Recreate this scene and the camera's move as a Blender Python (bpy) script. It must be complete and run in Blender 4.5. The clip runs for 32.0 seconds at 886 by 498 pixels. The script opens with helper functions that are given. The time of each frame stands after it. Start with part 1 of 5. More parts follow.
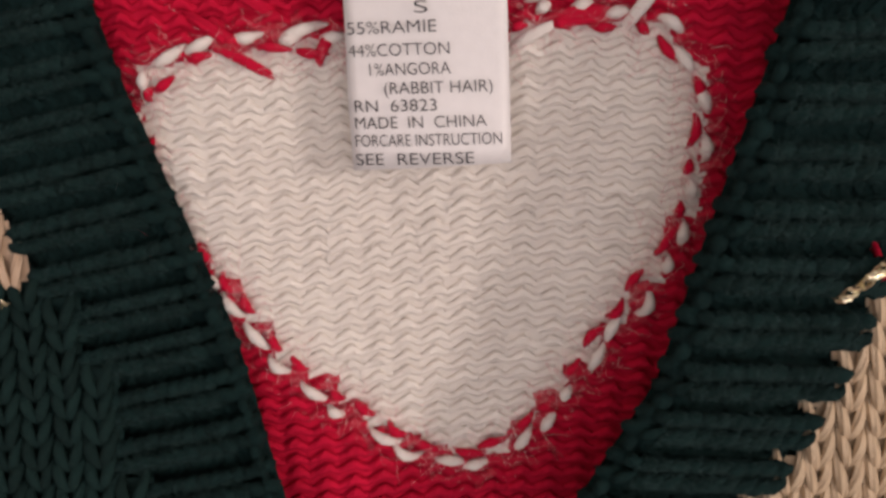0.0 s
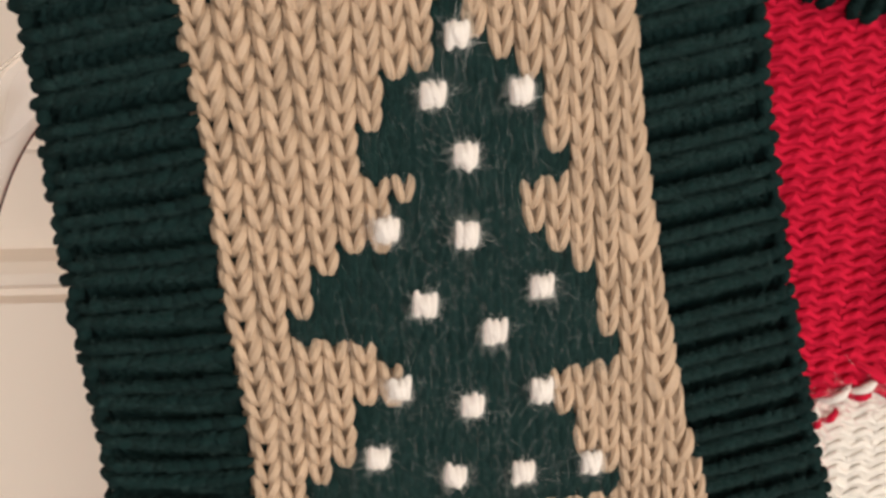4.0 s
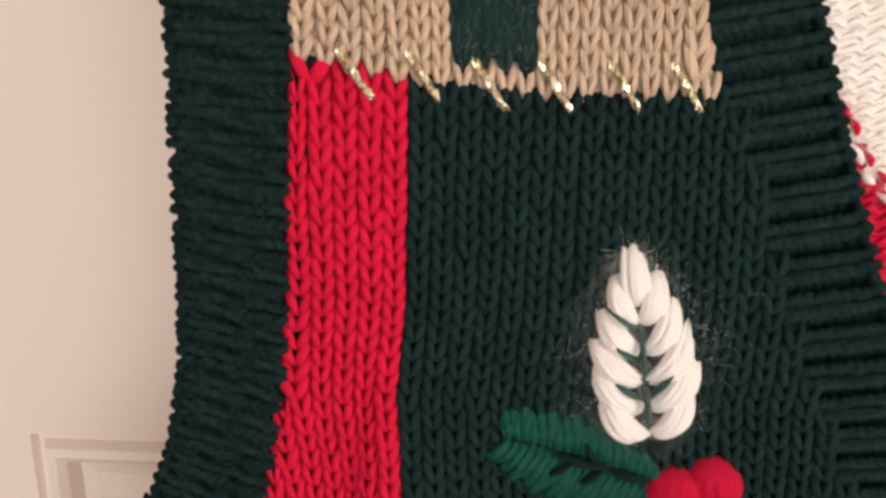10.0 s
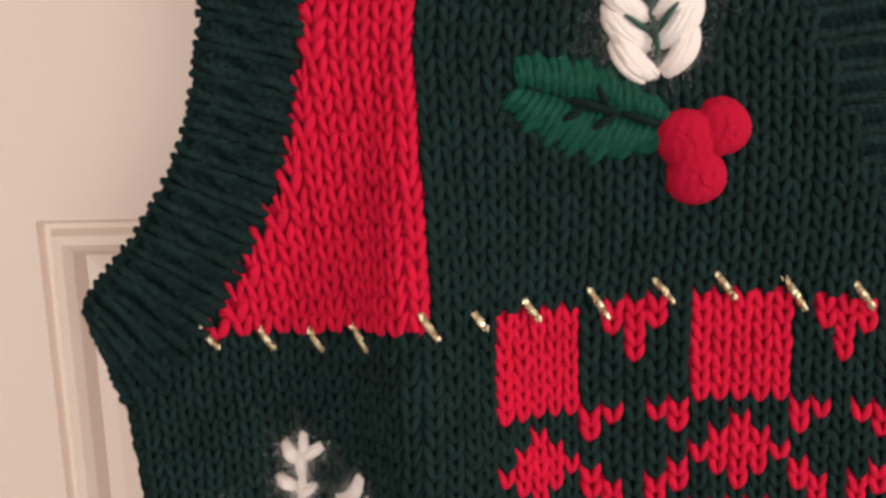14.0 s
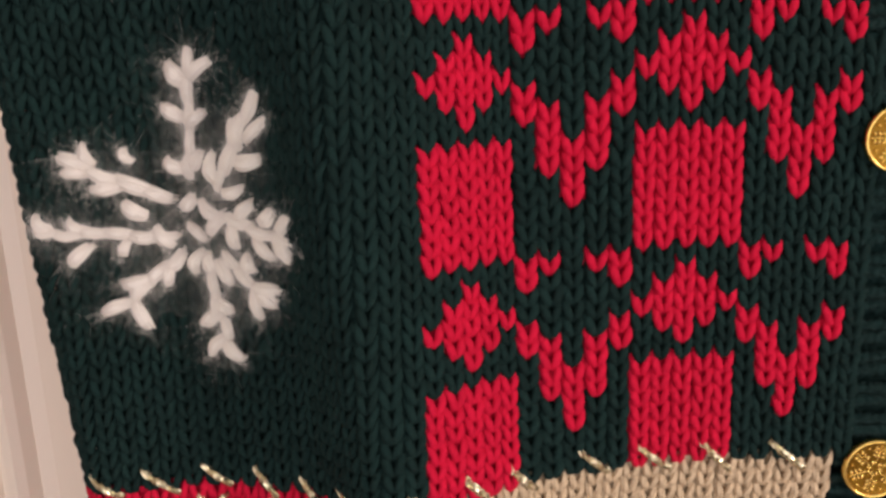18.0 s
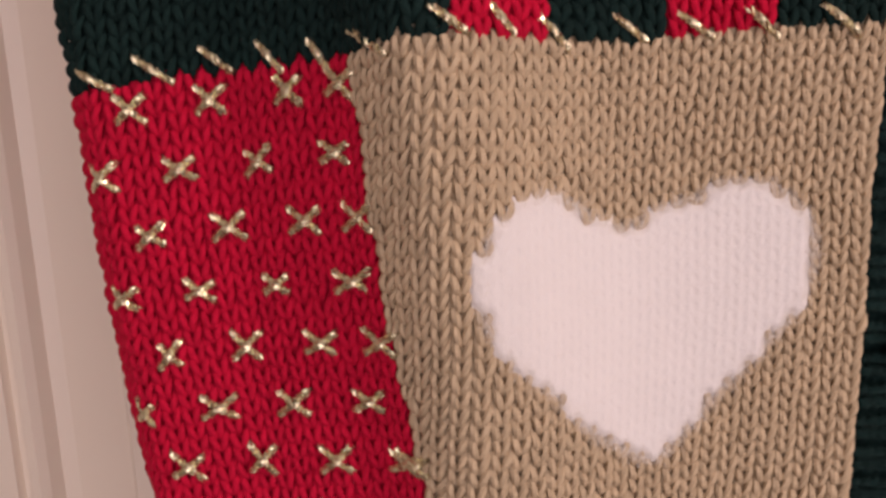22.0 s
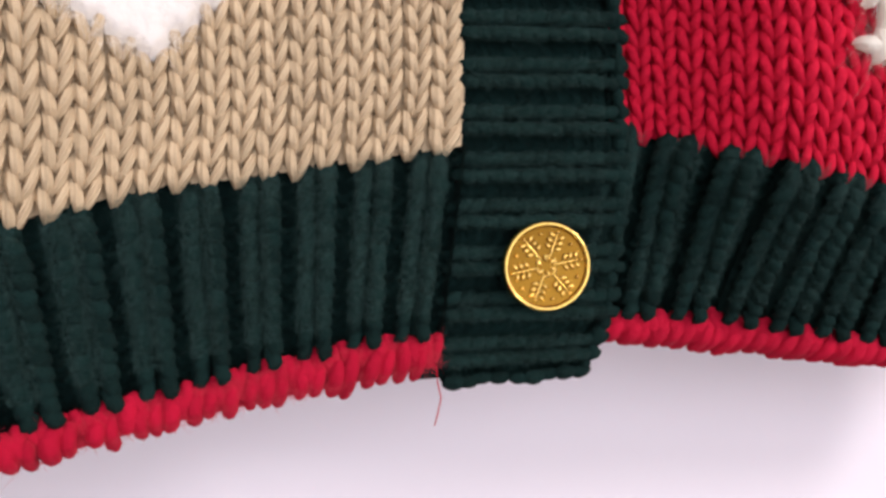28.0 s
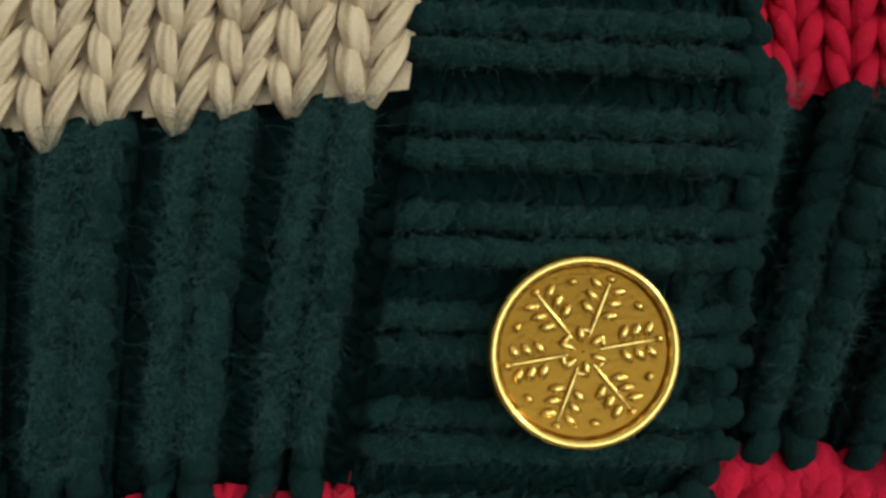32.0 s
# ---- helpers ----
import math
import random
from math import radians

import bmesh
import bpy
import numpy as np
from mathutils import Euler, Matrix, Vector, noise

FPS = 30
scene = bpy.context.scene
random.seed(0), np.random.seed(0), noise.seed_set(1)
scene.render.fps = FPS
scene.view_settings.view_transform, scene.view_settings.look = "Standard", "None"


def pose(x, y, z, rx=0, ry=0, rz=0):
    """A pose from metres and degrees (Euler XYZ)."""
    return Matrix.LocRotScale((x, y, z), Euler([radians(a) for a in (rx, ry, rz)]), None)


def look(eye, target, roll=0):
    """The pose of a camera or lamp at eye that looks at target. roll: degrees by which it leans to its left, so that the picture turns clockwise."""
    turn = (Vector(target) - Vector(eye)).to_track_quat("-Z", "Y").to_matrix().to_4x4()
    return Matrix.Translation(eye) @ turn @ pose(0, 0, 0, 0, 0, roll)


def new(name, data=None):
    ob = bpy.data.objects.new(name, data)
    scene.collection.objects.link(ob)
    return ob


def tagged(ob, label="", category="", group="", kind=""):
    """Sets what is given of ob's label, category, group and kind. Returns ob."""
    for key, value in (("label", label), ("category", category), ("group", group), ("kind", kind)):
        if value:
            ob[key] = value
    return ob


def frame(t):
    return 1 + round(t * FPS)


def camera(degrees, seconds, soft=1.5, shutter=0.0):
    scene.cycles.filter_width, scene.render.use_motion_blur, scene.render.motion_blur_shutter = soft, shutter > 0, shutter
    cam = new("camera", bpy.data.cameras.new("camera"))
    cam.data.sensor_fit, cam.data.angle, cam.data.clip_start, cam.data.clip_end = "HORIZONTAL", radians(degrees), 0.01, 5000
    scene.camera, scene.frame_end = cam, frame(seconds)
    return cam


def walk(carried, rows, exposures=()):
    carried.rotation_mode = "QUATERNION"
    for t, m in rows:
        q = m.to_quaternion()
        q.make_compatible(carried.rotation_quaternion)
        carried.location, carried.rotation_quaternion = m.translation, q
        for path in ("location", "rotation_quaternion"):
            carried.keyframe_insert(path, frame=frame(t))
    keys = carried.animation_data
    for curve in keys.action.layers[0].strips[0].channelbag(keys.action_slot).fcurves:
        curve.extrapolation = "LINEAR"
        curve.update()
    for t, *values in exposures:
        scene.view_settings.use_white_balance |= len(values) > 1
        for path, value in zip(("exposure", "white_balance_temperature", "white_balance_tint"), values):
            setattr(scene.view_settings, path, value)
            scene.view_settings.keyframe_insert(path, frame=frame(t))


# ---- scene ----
cam = camera(53.16, 32.0, soft=3.0)
PATH = [
    (0, look((0.0305, -0.1447, 1.5529), (0.0069, 0.0487, 1.5078), -3.84)),
    (0.5, look((0.0243, -0.1628, 1.5621), (0.0052, 0.0319, 1.5206), -4.30)),
    (1, look((-0.0060, -0.1875, 1.5694), (-0.0264, 0.0071, 1.5279), -3.81)),
    (1.5, look((-0.0500, -0.1719, 1.5772), (-0.0680, 0.0234, 1.5382), -3.18)),
    (2, look((-0.0805, -0.1724, 1.5869), (-0.0878, 0.0239, 1.5491), -2.42)),
    (2.5, look((-0.1090, -0.1824, 1.5930), (-0.1157, 0.0137, 1.5541), -2.26)),
    (3, look((-0.1236, -0.1905, 1.6078), (-0.1294, 0.0047, 1.5645), -2.44)),
    (3.5, look((-0.1254, -0.1802, 1.6228), (-0.1326, 0.0136, 1.5740), -2.15)),
    (4, look((-0.1301, -0.1711, 1.6453), (-0.1346, 0.0220, 1.5934), -1.76)),
    (4.5, look((-0.1347, -0.1679, 1.6661), (-0.1374, 0.0257, 1.6159), -0.89)),
    (6.5, look((-0.1295, -0.1584, 1.6987), (-0.1393, 0.0291, 1.6299), 1.48)),
    (7, look((-0.1319, -0.1672, 1.6810), (-0.1389, 0.0206, 1.6126), 1.30)),
    (7.5, look((-0.1360, -0.1801, 1.6507), (-0.1397, 0.0110, 1.5918), 0.66)),
    (8, look((-0.1380, -0.1901, 1.6179), (-0.1424, 0.0036, 1.5680), -0.04)),
    (8.5, look((-0.1321, -0.1913, 1.5963), (-0.1385, 0.0023, 1.5466), -1.65)),
    (9, look((-0.1280, -0.1981, 1.5731), (-0.1412, -0.0045, 1.5245), -1.03)),
    (9.5, look((-0.1218, -0.2030, 1.5593), (-0.1387, -0.0108, 1.5068), -0.98)),
    (10, look((-0.1216, -0.2177, 1.5386), (-0.1378, -0.0263, 1.4827), -0.44)),
    (10.5, look((-0.1163, -0.2267, 1.5157), (-0.1285, -0.0351, 1.4597), -0.57)),
    (11, look((-0.1165, -0.2377, 1.5014), (-0.1234, -0.0455, 1.4465), -0.83)),
    (11.5, look((-0.1150, -0.2582, 1.4920), (-0.1270, -0.0670, 1.4347), -0.71)),
    (12, look((-0.1182, -0.2596, 1.4664), (-0.1324, -0.0676, 1.4120), -1.69)),
    (12.5, look((-0.1227, -0.2542, 1.4589), (-0.1378, -0.0594, 1.4158), -1.82)),
    (13, look((-0.1237, -0.2504, 1.4453), (-0.1386, -0.0545, 1.4078), -1.17)),
    (13.5, look((-0.1333, -0.2489, 1.4365), (-0.1465, -0.0526, 1.4003), -1.56)),
    (14, look((-0.1312, -0.2522, 1.4212), (-0.1427, -0.0557, 1.3855), -1.75)),
    (14.5, look((-0.1225, -0.2495, 1.4086), (-0.1325, -0.0535, 1.3699), -1.58)),
    (15, look((-0.1178, -0.2437, 1.3916), (-0.1266, -0.0488, 1.3475), -2.00)),
    (15.5, look((-0.1172, -0.2423, 1.3822), (-0.1253, -0.0478, 1.3363), -2.11)),
    (17.5, look((-0.1204, -0.2344, 1.3344), (-0.1256, -0.0408, 1.2844), -2.11)),
    (18, look((-0.1202, -0.2337, 1.3252), (-0.1249, -0.0403, 1.2746), -1.99)),
    (18.5, look((-0.1203, -0.2343, 1.3139), (-0.1246, -0.0411, 1.2624), -2.26)),
    (19, look((-0.1226, -0.2309, 1.2973), (-0.1256, -0.0387, 1.2421), -2.01)),
    (19.5, look((-0.1241, -0.2262, 1.2737), (-0.1270, -0.0341, 1.2179), -2.03)),
    (20, look((-0.1204, -0.2246, 1.2553), (-0.1211, -0.0312, 1.2046), -2.63)),
    (20.5, look((-0.1197, -0.2263, 1.2390), (-0.1200, -0.0320, 1.1915), -2.77)),
    (21, look((-0.1192, -0.2316, 1.2210), (-0.1208, -0.0366, 1.1766), -3.14)),
    (21.5, look((-0.1257, -0.2362, 1.2078), (-0.1285, -0.0403, 1.1676), -3.19)),
    (22, look((-0.1309, -0.2409, 1.1877), (-0.1353, -0.0444, 1.1507), -2.88)),
    (22.5, look((-0.1297, -0.2500, 1.1672), (-0.1328, -0.0536, 1.1300), -2.14)),
    (23, look((-0.1237, -0.2583, 1.1481), (-0.1247, -0.0615, 1.1123), -1.76)),
    (23.5, look((-0.1266, -0.2687, 1.1285), (-0.1247, -0.0719, 1.0929), -0.01)),
    (24, look((-0.1195, -0.2737, 1.0941), (-0.1139, -0.0759, 1.0647), -0.10)),
    (24.5, look((-0.1141, -0.2675, 1.0634), (-0.1165, -0.0680, 1.0499), -0.19)),
    (26.5, look((-0.0963, -0.2309, 1.0542), (-0.0853, -0.0322, 1.0342), -2.08)),
    (27, look((-0.0850, -0.2127, 1.0532), (-0.0613, -0.0149, 1.0349), -2.59)),
    (27.5, look((-0.0672, -0.1927, 1.0538), (-0.0336, 0.0039, 1.0387), -3.25)),
    (28, look((-0.0571, -0.1725, 1.0510), (-0.0223, 0.0240, 1.0371), -3.20)),
    (28.5, look((-0.0503, -0.1554, 1.0471), (-0.0124, 0.0405, 1.0344), -2.94)),
    (29, look((-0.0443, -0.1394, 1.0443), (-0.0113, 0.0576, 1.0340), -3.07)),
    (29.5, look((-0.0361, -0.1213, 1.0426), (-0.0067, 0.0763, 1.0332), -2.55)),
    (30, look((-0.0314, -0.1085, 1.0398), (-0.0036, 0.0894, 1.0325), -2.33)),
    (30.5, look((-0.0292, -0.1029, 1.0415), (-0.0027, 0.0953, 1.0391), -2.44)),
    (31, look((-0.0233, -0.0915, 1.0409), (-0.0049, 0.1075, 1.0352), -1.62)),
    (31.5, look((-0.0178, -0.0842, 1.0441), (-0.0132, 0.1157, 1.0387), -1.58)),
    (32, look((-0.0255, -0.0809, 1.0467), (-0.0080, 0.1182, 1.0397), -1.32)),
]
walk(cam, PATH, exposures=[(0, -0.47, 6500, 15), (1, -0.54, 6500, 12), (2, -0.17, 6450, 5), (3, 0.12, 6500, -2), (4, 0.15, 6450, 3), (7, 0.15, 6250, 6), (11, 0.25, 6500, 9), (15, 0.12, 6550, 11), (18, 0.0, 6450, 11), (20, -0.05, 6500, 16), (21, -0.22, 6550, 18), (22, -0.42, 6700, 22), (23, -0.3, 6600, 19), (24, -0.24, 6600, 16), (27, -0.13, 6300, 11), (28, 0.27, 6000, 6), (29, 0.3, 5930, 0), (30, 0.2, 5780, -5), (31, 0.06, 5600, -12), (32, -0.08, 5600, -16)])

# ---- light: added warm wall lamp to the side, added window daylight, closed cream room ----
world = bpy.data.worlds.new("world")
scene.world = world
world.use_nodes = True
world.node_tree.nodes["Background"].inputs[0].default_value = (1.0, 0.90, 0.80, 1)
world.node_tree.nodes["Background"].inputs[1].default_value = 0.05
# side key that shades the fold's left flank; its wall lamp is added
LAMP_AT = (1.50, -0.92, 1.65)
lamp_data = bpy.data.lights.new("side_key_light", "AREA")
lamp_data.shape, lamp_data.size, lamp_data.energy, lamp_data.color = "DISK", 0.40, 25.0, (1.0, 0.89, 0.81)
lamp_ob = new("side_key_light", lamp_data)
lamp_ob.matrix_world = look(LAMP_AT, (0.0, 0.0, 1.3))


# broad frontal fill, set in an added window out of view
window_light = bpy.data.lights.new("added_window_fill", "AREA")
window_light.shape, window_light.size, window_light.size_y, window_light.energy, window_light.color = "RECTANGLE", 2.5, 1.7, 36.5, (0.99, 0.92, 0.925)
window_ob = new("added_window_fill", window_light)
window_ob.matrix_world = look((0.30, -2.16, 1.25), (0.30, 0.0, 1.25))


# ---- materials ----
def nodes_of(name):
    m = bpy.data.materials.new(name)
    m.use_nodes = True
    t = m.node_tree
    return m, t, t.nodes["Principled BSDF"]


def put(t, kind, **inputs):
    n = t.nodes.new(kind)
    for k, v in inputs.items():
        n.inputs[k.replace("_", " ")].default_value = v
    return n


def math_node(t, op, a, b=None):
    n = t.nodes.new("ShaderNodeMath")
    n.operation = op
    for i, v in enumerate((a, b)):
        if v is None:
            continue
        if isinstance(v, (int, float)):
            n.inputs[i].default_value = v
        else:
            t.links.new(v, n.inputs[i])
    return n.outputs[0]


def tint(t, colour, fac, spread):
    """The colour, made lighter and darker by the factor around its middle."""
    mix = t.nodes.new("ShaderNodeMix")
    mix.data_type = "RGBA"
    t.links.new(fac, mix.inputs[0])
    lo, hi = [c * (1 - spread) for c in colour], [min(1, c * (1 + spread)) for c in colour]
    mix.inputs[6].default_value, mix.inputs[7].default_value = (*lo, 1), (*hi, 1)
    return mix.outputs[2]


def yarn(name, colour, plies=2.0, twist=3.0, ply=0.6, spread=0.22, sheen=0.0, rough=0.85, fuzz=0.6, gloss=0.14, relief=0.00024):
    """Spun yarn: plies wind round each strand, stitches differ a little, fine fibres ruffle it."""
    m, t, p = nodes_of(name)
    uv = t.nodes.new("ShaderNodeUVMap")
    sep = t.nodes.new("ShaderNodeSeparateXYZ")
    t.links.new(uv.outputs[0], sep.inputs[0])
    wind = math_node(t, "ADD", math_node(t, "MULTIPLY", sep.outputs[0], twist * math.tau), math_node(t, "MULTIPLY", sep.outputs[1], plies * math.tau))
    wave = math_node(t, "SINE", wind)
    geo = t.nodes.new("ShaderNodeNewGeometry")
    tex = t.nodes.new("ShaderNodeTexCoord")
    fine = put(t, "ShaderNodeTexNoise", Scale=2600.0, Detail=3.0, Roughness=0.7)
    broad = put(t, "ShaderNodeTexNoise", Scale=38.0, Detail=2.0)
    t.links.new(tex.outputs["Object"], fine.inputs["Vector"])
    t.links.new(tex.outputs["Object"], broad.inputs["Vector"])
    fac = math_node(t, "ADD", math_node(t, "MULTIPLY", geo.outputs["Random Per Island"], 0.40),
                    math_node(t, "ADD", math_node(t, "MULTIPLY", fine.outputs[0], 0.30), math_node(t, "MULTIPLY", broad.outputs[0], 0.30)))
    t.links.new(tint(t, colour, fac, spread), p.inputs["Base Color"])
    p.inputs["Roughness"].default_value = rough
    p.inputs["Sheen Weight"].default_value = sheen
    p.inputs["Sheen Roughness"].default_value = 0.5
    p.inputs["Specular IOR Level"].default_value = gloss
    tuft = put(t, "ShaderNodeTexNoise", Scale=950.0, Detail=4.0, Roughness=0.75)
    t.links.new(tex.outputs["Object"], tuft.inputs["Vector"])
    height = math_node(t, "ADD", math_node(t, "MULTIPLY", wave, ply), math_node(t, "ADD", math_node(t, "MULTIPLY", fine.outputs[0], fuzz * 2.0), math_node(t, "MULTIPLY", tuft.outputs[0], fuzz * 4.5)))
    bump = put(t, "ShaderNodeBump", Strength=0.6, Distance=relief)
    t.links.new(height, bump.inputs["Height"])
    t.links.new(bump.outputs[0], p.inputs["Normal"])
    return m


def solid(name, colour, rough=0.5, metal=0.0, spread=0.08, scale=30.0, bump=0.1, dist=0.0003, bump_scale=None, spec=0.5):
    m, t, p = nodes_of(name)
    tex = t.nodes.new("ShaderNodeTexCoord")
    n1 = put(t, "ShaderNodeTexNoise", Scale=scale, Detail=4.0)
    n2 = put(t, "ShaderNodeTexNoise", Scale=bump_scale or scale * 12, Detail=3.0)
    for n in (n1, n2):
        t.links.new(tex.outputs["Object"], n.inputs["Vector"])
    t.links.new(tint(t, colour, n1.outputs[0], spread), p.inputs["Base Color"])
    p.inputs["Roughness"].default_value, p.inputs["Metallic"].default_value = rough, metal
    p.inputs["Specular IOR Level"].default_value = spec
    b = put(t, "ShaderNodeBump", Strength=bump, Distance=dist)
    t.links.new(n2.outputs[0], b.inputs["Height"])
    t.links.new(b.outputs[0], p.inputs["Normal"])
    return m


def glitter(name, colour):
    """Metallised thread: tiny facets that turn the light every way."""
    m, t, p = nodes_of(name)
    tex = t.nodes.new("ShaderNodeTexCoord")
    v = put(t, "ShaderNodeTexVoronoi", Scale=2400.0)
    t.links.new(tex.outputs["Object"], v.inputs["Vector"])
    sep = t.nodes.new("ShaderNodeSeparateColor")
    t.links.new(v.outputs["Color"], sep.inputs[0])
    t.links.new(tint(t, colour, sep.outputs[0], 0.45), p.inputs["Base Color"])
    p.inputs["Metallic"].default_value, p.inputs["Roughness"].default_value = 0.90, 0.27
    b = put(t, "ShaderNodeBump", Strength=1.0, Distance=0.0009)
    t.links.new(sep.outputs[1], b.inputs["Height"])
    t.links.new(b.outputs[0], p.inputs["Normal"])
    return m


TAN = yarn("tan_cotton", (0.51, 0.362, 0.246), plies=5.0, twist=1.5, ply=0.9, spread=0.24, rough=0.42, gloss=0.45)
TAN_LOW = yarn("tan_cotton_heavy", (0.585, 0.440, 0.290), plies=5.0, twist=1.5, ply=1.1, spread=0.20, rough=0.50, gloss=0.3)
RED = yarn("red_cotton", (0.55, 0.006, 0.037), ply=0.55, spread=0.20, rough=0.8)
RED_HEM = yarn("red_hem_cotton", (0.50, 0.006, 0.037), ply=0.8, spread=0.3, rough=0.9, fuzz=1.6)
GREEN = yarn("dark_green_wool", (0.0072, 0.0215, 0.0198), ply=0.4, spread=0.5, rough=0.9, fuzz=1.1)
GREEN_RIB = yarn("dark_green_rib_wool", (0.0068, 0.0225, 0.0215), ply=0.3, spread=0.6, rough=0.95, fuzz=2.0, relief=0.0006)
WHITE = yarn("white_angora", (0.86, 0.79, 0.73), ply=0.25, spread=0.06, sheen=0.1, rough=0.9, fuzz=0.9)
WHITE_BACK = yarn("cream_angora_and_warm_light", (0.92, 0.85, 0.77), ply=0.25, spread=0.10, sheen=0.1, rough=0.9, fuzz=0.9)
VEIN = yarn("grey_green_floss", (0.055, 0.115, 0.090), ply=0.5, spread=0.3)
LEAF = yarn("leaf_green_floss", (0.005, 0.066, 0.042), ply=0.6, spread=0.35, rough=0.6)
GOLD_THREAD = glitter("gold_lurex_thread", (0.95, 0.67, 0.46))
STAR_THREAD = glitter("star_lurex_thread", (0.92, 0.68, 0.42))
HAIR = solid("angora_hair", (0.86, 0.80, 0.75), rough=0.7, scale=300)
# lighter than the green yarn: the fibres' sheen is put into their colour
HAIR_DARK = solid("green_wool_hair_sheen", (0.018, 0.054, 0.051), rough=0.8, scale=300)
HAIR_RED = solid("red_wool_hair", (0.55, 0.02, 0.05), rough=0.8, scale=300)
BRASS = solid("brass_rim", (0.88, 0.62, 0.18), rough=0.22, metal=1.0, scale=120, bump=0.06)
BRASS_FACE = solid("brass_face", (0.23, 0.118, 0.016), rough=0.38, metal=1.0, scale=160, bump=0.25)
PAINT = solid("cream_door_paint", (0.80, 0.69, 0.585), rough=0.42, spread=0.05, scale=3.0, bump=0.12, dist=0.0004, bump_scale=90)
WALL = solid("cream_wall_paint", (0.50, 0.43, 0.37), rough=0.8, spread=0.05, scale=2.0, bump=0.1)
CEIL = solid("white_ceiling_paint", (0.80, 0.77, 0.72), rough=0.9, spread=0.04, scale=2.0)
CARPET = solid("beige_carpet", (0.26, 0.21, 0.17), rough=1.0, spread=0.15, scale=60, bump=0.8, dist=0.004)
# lavender cast: the bluish light on the sheet is put into its colour
PAPER = solid("white_paper_bluish_light", (0.91, 0.845, 0.945), rough=0.75, spread=0.02, scale=6.0, bump=0.05)
SATIN = solid("white_satin", (0.80, 0.765, 0.75), rough=0.38, spread=0.05, scale=500, bump=0.5, dist=0.0001, bump_scale=1800)
NAP_GREEN = solid("green_angora_nap", (0.0085, 0.0220, 0.0200), rough=0.95, spread=0.5, scale=220, bump=0.9, dist=0.0007, bump_scale=1300, spec=0.05)
NAP = solid("white_angora_nap", (0.82, 0.765, 0.755), rough=0.95, spread=0.04, scale=90, bump=0.55, dist=0.0005, bump_scale=1100, spec=0.1)
INK = solid("black_ink", (0.025, 0.025, 0.03), rough=0.7)
LABEL_GREEN = yarn("label_green_thread", (0.03, 0.055, 0.05), spread=0.5)
STEEL = solid("steel_wire", (0.6, 0.6, 0.6), rough=0.25, metal=1.0)
SHADE = solid("opal_glass", (0.85, 0.82, 0.76), rough=0.4)


def clear_plastic():
    m, t, p = nodes_of("clear_plastic")
    p.inputs["Base Color"].default_value = (0.96, 0.96, 0.97, 1)
    p.inputs["Transmission Weight"].default_value = 1.0
    p.inputs["IOR"].default_value, p.inputs["Roughness"].default_value = 1.38, 0.08
    return m


CLEAR = clear_plastic()


# ---- mesh helpers ----
def mesh_of(name, verts, quads, mat, uv=None, smooth=True):
    verts, quads = np.asarray(verts, np.float32), np.asarray(quads, np.int32)
    me = bpy.data.meshes.new(name)
    k = quads.shape[1]
    me.vertices.add(len(verts))
    me.vertices.foreach_set("co", verts.ravel())
    me.loops.add(quads.size)
    me.loops.foreach_set("vertex_index", quads.ravel())
    me.polygons.add(len(quads))
    me.polygons.foreach_set("loop_start", np.arange(0, quads.size, k, dtype=np.int32))
    me.polygons.foreach_set("use_smooth", np.full(len(quads), smooth))
    if uv is not None:
        layer = me.uv_layers.new(name="UVMap")
        layer.data.foreach_set("uv", np.asarray(uv, np.float32)[quads.ravel()].ravel())
    me.update(calc_edges=True)
    me.materials.append(mat)
    return me


def empty(name, at=(0, 0, 0)):
    ob = new(name)
    ob.location = at
    return ob


def part(name, data, parent, label="", kind=""):
    """One mesh as a part of its thing."""
    ob = new(name, data)
    ob.parent = parent
    ob.matrix_parent_inverse = Matrix.Translation(parent.location).inverted() if parent.parent is None else Matrix()
    return tagged(ob, label=label, kind=kind)


def bm_mesh(name, bm, mat, smooth=False):
    me = bpy.data.meshes.new(name)
    bm.to_mesh(me)
    bm.free()
    for f in me.polygons:
        f.use_smooth = smooth
    me.materials.append(mat)
    return me


def box(bm, x0, x1, y0, y1, z0, z1, bevel=0.0):
    got = bmesh.ops.create_cube(bm, size=1, matrix=Matrix.Translation(((x0 + x1) / 2, (y0 + y1) / 2, (z0 + z1) / 2)) @ Matrix.Diagonal((x1 - x0, y1 - y0, z1 - z0, 1)))
    if bevel:
        edges = list({e for v in got["verts"] for e in v.link_edges})
        bmesh.ops.bevel(bm, geom=edges, offset=bevel, segments=2, affect="EDGES")


